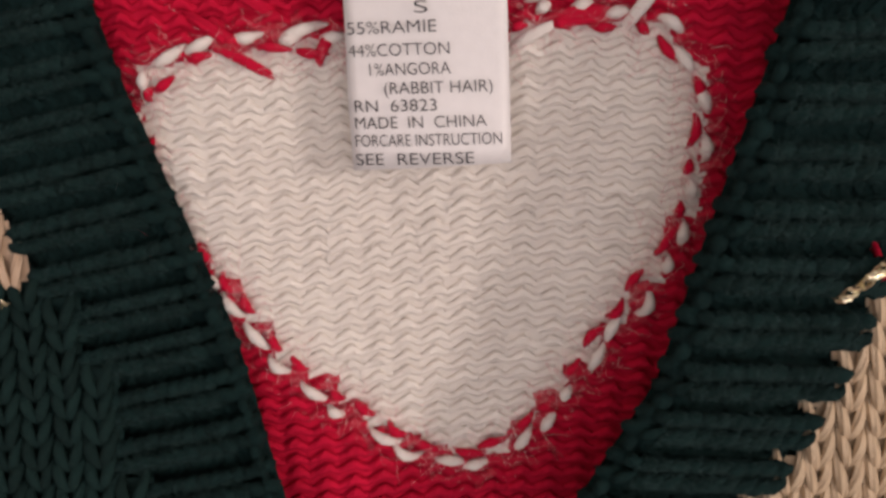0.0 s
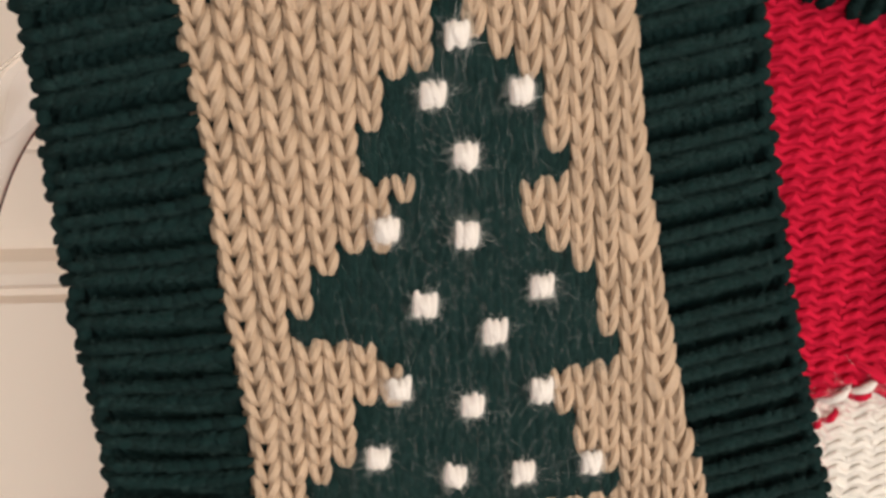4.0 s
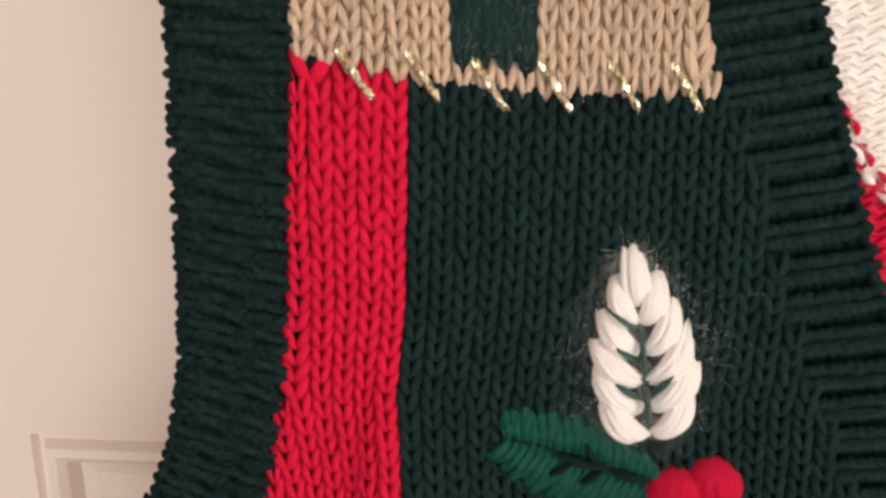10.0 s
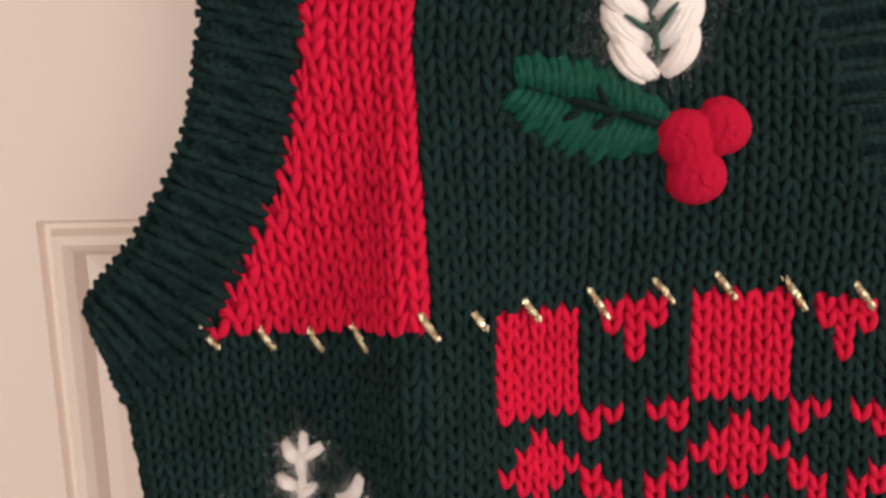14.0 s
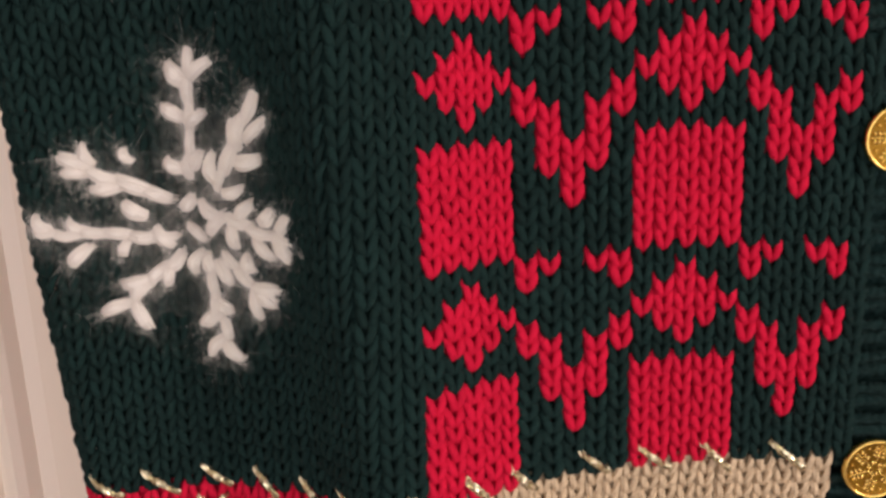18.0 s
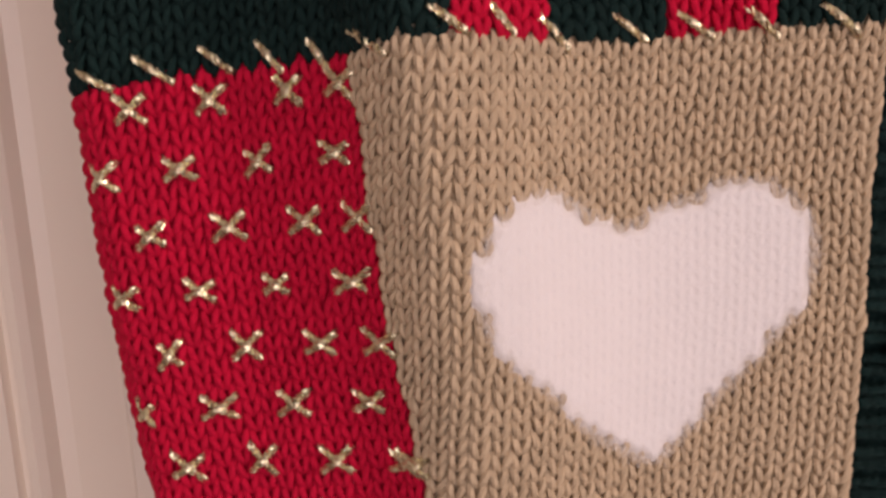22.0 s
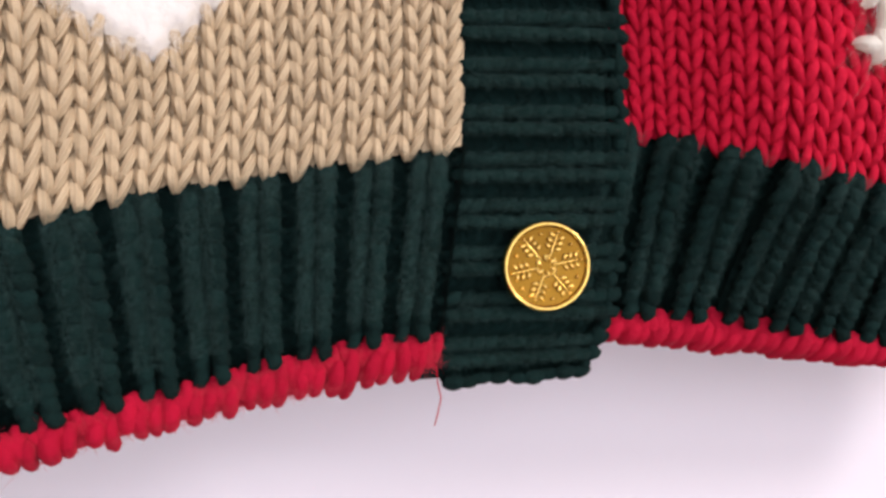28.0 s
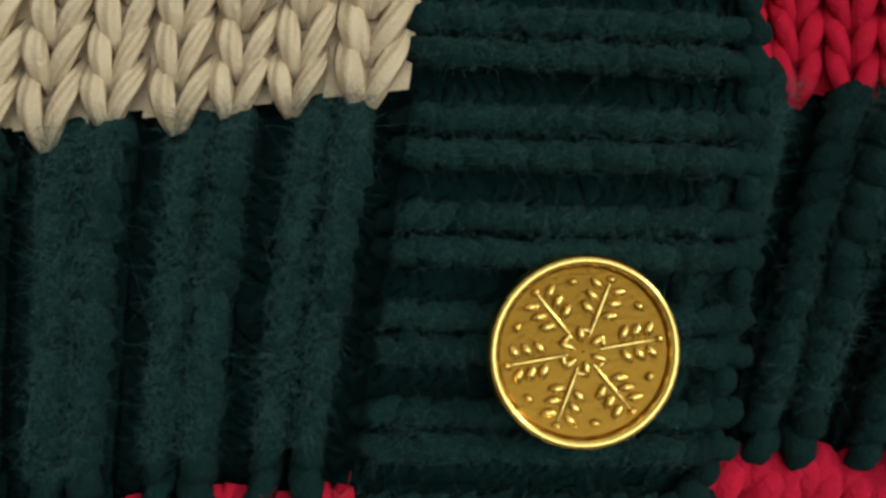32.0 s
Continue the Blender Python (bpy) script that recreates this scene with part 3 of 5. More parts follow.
tree_labels = {0: (TAN, "tan_panel", "tan cotton stockinette panel with ply twist"), 1: (GREEN, "tree_motif", "dark green knitted fir tree")}
knit_panel("upper", upper, (-8, 16), ROWS1, lambda x, z: (x > arm_in_x(z) + 0.0006) & (x < band_in_x(z) - 0.0008), tree_colours, vest, labels=tree_labels, left=lambda z: arm_in_x(z) - 0.0002, right=lambda z: band_in_x(z) + 0.0002)

for lx, lz in LIGHTS:
    strands = []
    for k in range(5):
        x = lx * 0.001 + (k - 2) * 0.00085 + RNG.normal(0, 0.00015)
        z = 1 + lz * 0.001 + np.linspace(-0.0023, 0.0023, 7) * (1 + RNG.normal(0, 0.12)) + RNG.normal(0, 0.0003)
        xs = x + 0.0004 * np.sin(np.linspace(0, 3, 7) + k)
        y = front_y(xs, z) - 0.0022 - 0.0016 * np.sin(np.linspace(0.25, np.pi - 0.25, 7)) * (1 - 0.09 * (k - 2) ** 2)
        strands.append(tube_path(np.stack([xs, y, z], 1), 0.00095 * np.array([0.45, 0.9, 1.05, 1.0, 1.0, 0.85, 0.4]), 7))
    vv, qq, uu = join(strands)
    part("tree_light", mesh_of("tree_light", vv, qq, WHITE, uu), vest, "fluffy white stitch on the tree")

# red stripe and the green holly panel
holly = columns(line2_z, line1_z, 33, stripe_x, 0.0062)
knit_panel("holly", holly, (-14, 25), 33, lambda x, z: (x > arm_in_x(z) + 0.0006) & (x < band_in_x(z) + 0.003), lambda x, z, u, v: np.where(u < 0, 0, 1), vest,
           left=lambda z: arm_in_x(z) - 0.0002,
           labels={0: (RED, "red_stripe_panel", "red cotton stripe widening under the armhole"), 1: (GREEN, "holly_panel", "dark green stockinette panel")})

# snowflake and check panel
# rows counted from the top, five columns to each field
SQUARE = [(c, r) for c in range(5) for r in range(7)]
DIAMOND = [(2, 8), (1, 9), (2, 9), (3, 9), (0, 10), (1, 10), (2, 10), (3, 10), (4, 10), (1, 11), (2, 11), (3, 11), (2, 12)]
SMALL = [(0, 7), (0, 8), (1, 7)]
CHEVRON = [(0, 11), (0, 12), (4, 11), (4, 12)] + [(c, r) for c in (1, 3) for r in range(12, 16)] + [(2, 14), (2, 15), (2, 16), (2, 17)]
motifs = []
for field in (0, 10):
    motifs += [("check_square", [(field + c, r + k) for c, r in SQUARE]) for k in (0, 14, 28)]
    motifs += [("diamond", [(field + c, r + k) for c, r in DIAMOND]) for k in (0, 14)]
    motifs += [("small_chevron", [(field + 5 + (c if sg > 0 else 4 - c), r + k) for c, r in SMALL]) for k in (0, 14) for sg in (1, -1)]
    motifs += [("chevron", [(field + 5 + c, r + k) for c, r in CHEVRON if r + k >= 0]) for k in (-14, 0, 14)]


def check_colours(x, z, u, v):
    k = np.zeros(len(x), int)
    col, row = np.floor(u).astype(int), 34 - np.floor(v).astype(int)
    for n, (_, cells) in enumerate(motifs):
        for c, r in cells:
            k[(col == c) & (row == r)] = n + 1
    return k


even = columns(line3_z, line2_z, 35, check_x, 0.0061)


def snow(u, v):
    """The check fields take wide and narrow turns; left of them the columns keep their width along the cloth."""
    p = even(u, v)
    x = np.where(u > 0, np.interp(u, [0, 5, 10, 15, 20, 24], [-0.1315, -0.1068, -0.0740, -0.0447, -0.0150, 0.008]), p[:, 0])
    return on_front(x, p[:, 2])


check_labels = {0: (GREEN, "snowflake_panel", "dark green stockinette panel")} | {n + 1: (RED, m[0], "red knitted motif in the check pattern") for n, m in enumerate(motifs)}
knit_panel("snow", snow, (-27, 22), 35, lambda x, z: (x > side_x(z) + 0.001) & (x < band_in_x(z) + 0.003), check_colours, vest, labels=check_labels)

# lower red panel and the tan panel with its heart
low_red = columns(line4_z, line3_z, 33, panel_x, 0.0058)
knit_panel("red", low_red, (-24, 1), 33, lambda x, z: (x > side_x(z) + 0.001) & (x < panel_x(z) - 0.0005), lambda x, z, u, v: np.zeros(len(x), int), vest,
           right=panel_x, left=lambda z: side_x(z) - 0.0004,
           labels={0: (RED, "red_panel", "red cotton stockinette panel")})
# the heart's brushed nap: one soft skin over the white stitches
def rounded(poly, times=2):
    p = np.array(poly, float).reshape(-1, 2)
    for _ in range(times):
        nx = np.roll(p, -1, 0)
        p = np.stack([0.75 * p + 0.25 * nx, 0.25 * p + 0.75 * nx], 1).reshape(-1, 2)
    return p.ravel().tolist()


def nap(name, poly, place, us, rows, off, mat, parent, label, stitches):
    """A brushed skin over the white stitches; its edge keeps the steps of the knitting."""
    k = 8
    u, v = np.meshgrid(np.arange(us[0] * k, us[1] * k + 1) / k, np.arange(2 * k, (rows - 2) * k + 1) / k)
    n, m = u.shape
    e = np.abs(u - np.floor(u) - 0.5) * 2
    col, row = np.floor(u), np.floor(v - 0.9 * (e - 0.5))
    home = place(col.ravel() + 0.5, row.ravel() + 0.5)
    mask = inside(poly, home[:, 0], home[:, 2]).reshape(n, m).astype(float)
    for _ in range(5):
        for ax in (0, 1):
            mask = (np.roll(mask, 1, ax) + mask + np.roll(mask, -1, ax)) / 3
    c = place(u.ravel(), v.ravel())
    rise = np.clip(mask * 1.5 - 0.35, 0, 1).ravel() ** 0.7
    lines = stitches * np.cos(4 * np.pi * u) + 0.00010 * np.sin(2 * np.pi * (v - 0.9 * e))
    c[:, 1] -= rise * (off + lines.ravel()) + RNG.normal(0, 0.00005, n * m)
    i, j = np.meshgrid(np.arange(n - 1), np.arange(m - 1), indexing="ij")
    a = (i * m + j).ravel()
    q = np.stack([a, a + 1, a + m + 1, a + m], -1)
    q = q[mask.ravel()[q].mean(1) > 0.25]
    return part(name, mesh_of(name, c, q, mat), parent, label)


HEART = [-127, 139, -125, 147, -120, 154, -112, 158, -105, 157, -99, 152, -89, 146, -82, 147, -77, 151, -65, 153, -60, 157, -49, 157, -39, 151, -34, 143, -34, 132, -38, 120, -50, 107, -63, 94, -72, 84, -79, 78, -89, 84, -98, 91, -106, 102, -114, 112, -122, 119, -126, 128]
low_tan = columns(line4_z, line3_z, 34, band_in_x, 0.0056)
knit_panel("tan", low_tan, (-36, 2), 34, lambda x, z: (x > panel_x(z) + 0.0006) & (x < band_in_x(z) - 0.0006), lambda x, z, u, v: np.where(inside(HEART, x, z), 1, 0), vest,
           left=panel_x, right=band_in_x,
           labels={0: (TAN_LOW, "heart_panel", "tan cotton stockinette panel of heavy yarn"), 1: (WHITE, "heart_motif", "fluffy white angora heart")})


nap("tree_nap", TREE, upper, (-5, 12), ROWS1, 0.0014, NAP_GREEN, vest, "dark green brushed angora of the fir tree", 0.00034)
nap("heart_nap", HEART, low_tan, (-24, 0), 34, 0.0022, NAP, vest, "brushed white angora nap of the heart", 0.00013)


# ---- ribbed bands ----
def polyline(*xz):
    p = np.array(xz, float).reshape(-1, 2)
    s = np.r_[0, np.cumsum(np.hypot(*np.diff(p, axis=0).T))]
    return p, s / s[-1], s[-1]


def band(name, inner, outer, period, rows, mat, parent, label, proud=0.001, curl=0.004, depth=None, duty=0.70, ridge=0.0008, under=0.0, furrow=0.0032, rolled=True, matched=False, purl=0.22, beaded=False, tucked=0.0, step=0.0008):
    """A knit-two purl-two rib between two edges; its ridges run from edge to edge."""
    (pi, si, li), (po, so, lo) = polyline(*inner), polyline(*outer)
    if matched:
        si = so = 0.5 * (si + so)
    count = int(round(0.5 * (li + lo) / period))

    def place(u, v, out=None):
        s, w = np.clip(u / count, -0.02, 1.02), v / rows
        xi, zi = np.interp(s, si, pi[:, 0]), np.interp(s, si, pi[:, 1])
        xo, zo = np.interp(s, so, po[:, 0]), np.interp(s, so, po[:, 1])
        x, z = xi + (xo - xi) * w, zi + (zo - zi) * w
        y = (front_y(x, z) if depth is None else depth(x, z)) - proud + under
        y = y + curl * np.clip((w - 0.8) / 0.2, 0, 1.2) ** 2
        return np.stack([x, y, z], -1)

    chunks = []
    for k, (mid, width, lift) in enumerate(((duty / 4, duty / 2, ridge - step), (3 * duty / 4, duty / 2, ridge), (duty + (1 - duty) / 2, 1 - duty, -furrow))):
        u, v = np.meshgrid(np.arange(count) + mid, np.arange(rows) + 0.5)
        u, v = u.ravel(), v.ravel()
        c = place(u, v)
        a = (place(u + width / 2, v) - place(u - width / 2, v))
        b = place(u, v + 0.5) - place(u, v - 0.5)
        n = np.cross(a, b)
        n /= np.linalg.norm(n, axis=1)[:, None] + 1e-12
        n = n * np.where(n[:, 1] > 0, -1.0, 1.0)[:, None]
        w = np.linalg.norm(a, axis=1)[:, None]
        fade = np.clip((rows - v) / 2.0, 0.3, 1)[:, None] if rolled else 1.0
        chunks.append(lay(RIB_STITCH[k] if k < 2 else PURL, c + n * (lift * fade - tucked * np.clip(1 - v / 2.2, 0, 1)[:, None]), a * (0.98 if k < 2 else 1.25), b, n * w * (1.0 if k < 2 else purl), rough=0.00012))
    # a closed sheet behind the ribs, and a rolled edge along the outer side
    gu, gv = np.meshgrid(np.linspace(0, count, 4 * count + 1), np.linspace(-2.2, rows if rolled else rows + 1.2, rows + 1), indexing="ij")
    sheet = place(gu.ravel(), gv.ravel()) + np.array([0, 1.0, 0]) * (0.0012 + furrow * (np.clip((rows - gv.ravel()) / 2.0, 0.2, 1) if rolled else 1 + 0 * gv.ravel()))[:, None]
    i, j = np.meshgrid(np.arange(4 * count), np.arange(rows), indexing="ij")
    a = (i * (rows + 1) + j).ravel()
    chunks.append((sheet, np.stack([a, a + 1, a + rows + 2, a + rows + 1], -1), np.zeros((len(sheet), 2))))
    for end in (0.0, count):
        rim = place(np.full(rows + 1, end), np.linspace(0, rows, rows + 1))
        front, rear = rim - (0, ridge + 0.0006, 0), rim + (0, 0.0030 if rolled else furrow + 0.0040, 0)
        a = np.arange(rows)
        chunks.append((np.vstack([front, rear]), np.stack([a, a + 1, a + rows + 2, a + rows + 1], -1), np.zeros((2 * rows + 2, 2))))
    if beaded:
        for k in range(9):
            pts = place(np.full(5, count - 0.04) + 0.12 * np.sin(np.linspace(0, np.pi, 5)), rows * (k + np.linspace(-0.1, 1.1, 5)) / 9) - (0, 0.0004, 0)
            chunks.append(tube_path(pts + RNG.normal(0, 0.0003, 3), np.array([0.0009, 0.0013, 0.0015, 0.0013, 0.0009]) * (1 + RNG.normal(0, 0.15)), 8))
    if rolled:
        step = 3 * count
        for k in range(step):
            w0, w1 = count * (k - 0.25) / step, count * (k + 1.15) / step
            pts = place(np.linspace(w0, w1, 6), np.full(6, rows - 0.55)) + np.array([0, 1.0, 0]) * (np.array([0.0006, -0.0005, -0.0010, -0.0010, -0.0005, 0.0006])[:, None])
            chunks.append(tube_path(pts + RNG.normal(0, 0.0003, 3), np.array([0.0006, 0.0011, 0.0014, 0.0014, 0.0011, 0.0006]) * (1 + RNG.normal(0, 0.15)), 7))
    v, q, uv = join(chunks)
    return part(name, mesh_of(name, v, q, mat, uv), parent, label, kind="stuff")


def hem_edge(top, low, back=0.0):
    """The cast-on edge: fat red loops side by side, each dipping over the hem."""
    (pt, st, lt_), (pl, sl, ll_) = polyline(*top), polyline(*low)
    n = int(round(ll_ / 0.0034))
    out = []
    for k in range(n):
        for w0, w1, r, sh, slant, up in ((-0.10, 0.66, 0.0016, 0.15, 0.45, 0.0), (-0.10, 0.66, 0.0016, 0.95, -0.40, 0.0002), (0.14, 1.00, 0.0017, 0.10, -0.55, 0.0009)):
            s0 = (k + sh + RNG.normal(0, 0.09)) / n
            w = np.linspace(w0 + RNG.normal(0, 0.06), w1 + RNG.normal(0, 0.06), 8)
            s = s0 + (slant + RNG.normal(0, 0.12)) / n * np.linspace(0, 1, 8)
            x = np.interp(s, st, pt[:, 0]) * (1 - w) + np.interp(s, sl, pl[:, 0]) * w
            z = np.interp(s, st, pt[:, 1]) * (1 - w) + np.interp(s, sl, pl[:, 1]) * w
            y = front_y(x, z) + back - up - 0.0008 * np.sin(np.linspace(0, np.pi, 8)) + 0.0034 * np.clip(w - 0.6, 0, 1) / 0.4 + RNG.normal(0, 0.0003)
            out.append(tube_path(np.stack([x, y, z], 1), r * np.array([0.6, 0.9, 1, 1, 1, 1, 0.95, 0.6]) * (1 + RNG.normal(0, 0.10)), 8))
    gs, gw = np.meshgrid(np.linspace(0, 1, 4 * n), np.linspace(0.14, 0.9, 5), indexing="ij")
    x = np.interp(gs, st, pt[:, 0]) * (1 - gw) + np.interp(gs, sl, pl[:, 0]) * gw
    z = np.interp(gs, st, pt[:, 1]) * (1 - gw) + np.interp(gs, sl, pl[:, 1]) * gw
    i, j = np.meshgrid(np.arange(4 * n - 1), np.arange(4), indexing="ij")
    a = (i * 5 + j).ravel()
    out.append((np.stack([x, front_y(x, z) + back + 0.0026 + 0.006 * np.clip(0.1 - gw, 0, 0.5), z], -1).reshape(-1, 3), np.stack([a, a + 1, a + 6, a + 5], -1), np.zeros((20 * n, 2))))
    v, q, uv = join(out)
    return part("hem_edge", mesh_of("hem_edge", v, q, RED_HEM, uv), vest, "red knitted hem edge")


ARM_IN = [-0.184, 1.668, -0.182, 1.654, -0.180, 1.640, -0.179, 1.62, -0.178, 1.592, -0.1755, 1.56, -0.176, 1.526, -0.178, 1.497, -0.1815, 1.460, -0.184, 1.438, -0.190, 1.407, -0.197, 1.388, -0.208, 1.366, -0.219, 1.350, -0.232, 1.336, -0.2475, 1.327]
ARM_OUT = [-0.2106, 1.660, -0.2099, 1.650, -0.2085, 1.635, -0.2086, 1.615, -0.2078, 1.59, -0.2055, 1.56, -0.2055, 1.527, -0.207, 1.50, -0.2105, 1.465, -0.213, 1.445, -0.219, 1.416, -0.2255, 1.40, -0.238, 1.381, -0.2475, 1.371, -0.255, 1.362, -0.254, 1.351]
band("armhole_band", ARM_IN, ARM_OUT, 0.0087, 11, GREEN_RIB, vest, "dark green ribbed armhole band", proud=0.0024, matched=True, purl=0.5, furrow=0.0024)
BAND_IN = [-0.100, 1.684, -0.099, 1.668, -0.097, 1.655, -0.095, 1.637, -0.092, 1.615, -0.086, 1.577, -0.081, 1.553, -0.074, 1.522, -0.064, 1.497, -0.052, 1.454, -0.038, 1.419, -0.020, 1.38, -0.018, 1.36, -0.015, 1.313, -0.0125, 1.26, -0.014, 1.20, -0.018, 1.15, -0.018, 1.12, -0.0195, 1.086, -0.021, 1.06, -0.028, 1.017, -0.027, 1.011]
BAND_OUT = [-0.067, 1.690, -0.069, 1.66, -0.067, 1.632, -0.061, 1.60, -0.0565, 1.578, -0.0495, 1.548, -0.0395, 1.515, -0.033, 1.493, -0.0245, 1.462, -0.009, 1.42, 0.002, 1.39, 0.011, 1.365, 0.014, 1.33, 0.015, 1.26, 0.015, 1.20, 0.0155, 1.15, 0.0155, 1.10, 0.015, 1.054, 0.011, 1.022, 0.004, 1.0105]
band("button_band", BAND_IN, BAND_OUT, 0.0096, 12, GREEN_RIB, vest, "dark green ribbed neck and button band", proud=-0.0022, curl=0.002, purl=0.3, furrow=0.0030, beaded=True)
RIB_TOP = [-0.221, 1.0365, -0.184, 1.0415, -0.144, 1.0475, -0.115, 1.0455, -0.098, 1.0505, -0.08, 1.0540, -0.0205, 1.0593]
RIB_LOW = [-0.203, 1.0015, -0.167, 1.0055, -0.115, 1.0115, -0.08, 1.0155, -0.045, 1.0205, -0.0275, 1.0215]
HEM_LOW = [-0.197, 0.9925, -0.167, 0.997, -0.111, 1.0045, -0.08, 1.008, -0.0285, 1.0135]
band("hem_rib", RIB_TOP, RIB_LOW, 0.0107, 13, GREEN_RIB, vest, "dark green ribbed hem", curl=0.0, proud=0.0003, rolled=False, ridge=0.0014, furrow=0.0046, duty=0.735, purl=0.45, tucked=0.0046, step=0.0013)
hem_edge(RIB_LOW, HEM_LOW)

# ---- the other front, half hidden under the button band ----
RIGHT_TOP = [0.012, 1.0625, 0.027, 1.0590, 0.043, 1.0535, 0.0745, 1.045, 0.190, 1.037]
RIGHT_LOW = [0.001, 1.0225, 0.014, 1.021, 0.035, 1.019, 0.076, 1.010, 0.185, 1.0]
band("hem_rib", RIGHT_TOP, RIGHT_LOW, 0.0112, 13, GREEN_RIB, vest, "dark green ribbed hem", proud=-0.0065, curl=0.0, rolled=False, depth=lambda x, z: right_y(x, z) - 0.0075, ridge=0.0018, furrow=0.0050, duty=0.70, purl=0.5, tucked=0.003)
hem_edge([0.009, 1.0220, 0.014, 1.021, 0.035, 1.019, 0.076, 1.010, 0.185, 1.0], [0.008, 1.0158, 0.036, 1.0113, 0.076, 1.0043, 0.18, 0.9938], 0.0065)
zero = lambda z: 0.0 * z + 0.012
flat = lambda h: (lambda x: 0.0 * x + h)
right_low = columns(curve(0.0, 1.062, 0.016, 1.061, 0.033, 1.056, 0.062, 1.047, 0.20, 1.036), flat(1.200), 36, zero, 0.0055, right=right_y)
knit_panel("red", right_low, (0, 44), 36, lambda x, z: x < 0.225, lambda x, z, u, v: np.zeros(len(x), int), vest, template=KNIT, labels={0: (RED, "red_panel", "red cotton stockinette panel of the other front")})
right_mid = columns(flat(1.200), flat(1.36), 31, zero, P1, right=0.0105)
knit_panel("mid", right_mid, (0, 42), 31, lambda x, z: x < 0.24, lambda x, z, u, v: np.zeros(len(x), int), vest, template=KNIT_FAR, labels={0: (GREEN, "plain_panel", "dark green stockinette panel of the other front")})
band_r_in = curve(1.36, -0.004, 1.40, 0.003, 1.42, 0.012, 1.464, 0.032, 1.491, 0.049, 1.524, 0.060, 1.562, 0.073, 1.60, 0.079, 1.66, 0.085, 1.69, 0.083)
band_r_out = curve(1.36, 0.016, 1.40, 0.030, 1.42, 0.042, 1.467, 0.066, 1.49, 0.079, 1.504, 0.085, 1.525, 0.092, 1.562, 0.103, 1.60, 0.112, 1.66, 0.118, 1.69, 0.118)
right_tan = columns(flat(1.36), flat(1.508), 28, lambda z: 0.0 * z + 0.10, P1, right=0.006)
knit_panel("tan", right_tan, (-18, 20), 28, lambda x, z: (x > band_r_out(z) - 0.001) & (x < 0.20), lambda x, z, u, v: np.zeros(len(x), int), vest, template=KNIT, labels={0: (TAN_LOW, "tan_panel", "tan cotton stockinette panel of the other front")})
right_red = columns(flat(1.508), flat(1.68), 32, lambda z: 0.0 * z + 0.10, P1, right=0.007)
knit_panel("red", right_red, (-4, 18), 32, lambda x, z: (x > band_r_out(z) - 0.001) & (x < 0.185), lambda x, z, u, v: np.zeros(len(x), int), vest, template=KNIT_FAR, labels={0: (RED, "red_panel", "red cotton stockinette panel of the other front")})
RZ = [1.69, 1.66, 1.63, 1.60, 1.562, 1.524, 1.491, 1.464, 1.44, 1.42, 1.40, 1.37]
edge_in = [w for z in RZ for w in (float(band_r_in(z)), z)]
edge_out = [w for z in RZ for w in (float(band_r_out(z)), z)]
band("neck_band", edge_out, edge_in, 0.0100, 12, GREEN_RIB, vest, "dark green ribbed neck band of the other front", depth=lambda x, z: 0.006 + np.where(z > 1.645, (z - 1.645) ** 2 * 14, 0), proud=0.0015, curl=0.003)
band("armhole_band", [0.184, 1.668, 0.179, 1.60, 0.178, 1.50, 0.19, 1.41, 0.225, 1.35], [0.213, 1.66, 0.209, 1.60, 0.207, 1.50, 0.219, 1.416, 0.252, 1.36], 0.0102, 11, GREEN_RIB, vest, "dark green ribbed armhole band", depth=lambda x, z: 0.0 * x + 0.006)

# ---- the inside of the back, purl side out ----
BACK_HEART = [-46, 551, -49, 533, -43, 516, -36, 508, -26, 491, -12, 478, 4, 467, 12, 465, 19, 467, 33, 482, 48, 502, 56, 515, 60, 537, 57, 548, 50, 555, 30, 556, 12, 549, -8, 554, -30, 556]
BACK_W, BACK_H = 0.0061, 0.0033


def back_y(x, z):
    return 0.0285 + 0.0035 * np.sin((x + 0.02) * 38) * np.clip((1.62 - z) / 0.1, 0, 1) + 0.10 * np.clip(1.50 - z, 0, 0.12) ** 2 * 3


def back_place(u, v):
    x, z = u * BACK_W, 1.38 + v * BACK_H
    z = z + 0.0022 * np.sin(x * 60)
    return np.stack([x, back_y(x, z), z], -1)


neck_z = curve(-0.13, 1.672, -0.065, 1.655, -0.050, 1.646, -0.037, 1.641, 0.01, 1.628, 0.055, 1.641, 0.085, 1.655, 0.14, 1.672)
u, v = np.meshgrid(np.arange(-27, 24) + 0.0, np.arange(0, 86) + 0.0)
u = u + 0.03 * v
u, v = u.ravel(), v.ravel()
c = back_place(u, v)
ok = c[:, 2] < neck_z(c[:, 0])
u, v, c = u[ok], v[ok], c[ok]
hearted = inside(BACK_HEART, c[:, 0], c[:, 2])
for pick, mat, name, label in ((~hearted, RED, "back_panel", "red knitted back seen from its purl side"), (hearted, WHITE_BACK, "back_heart", "cream angora heart seen from its purl side")):
    cc, aa, bb, nn = frame_of(back_place, u[pick], v[pick])
    vv, qq, uu = lay(PURL, cc, aa, bb, nn * (0.46 if mat is WHITE_BACK else 0.80))
    part(name, mesh_of(name, vv, qq, mat, uu), vest, label, kind="stuff")

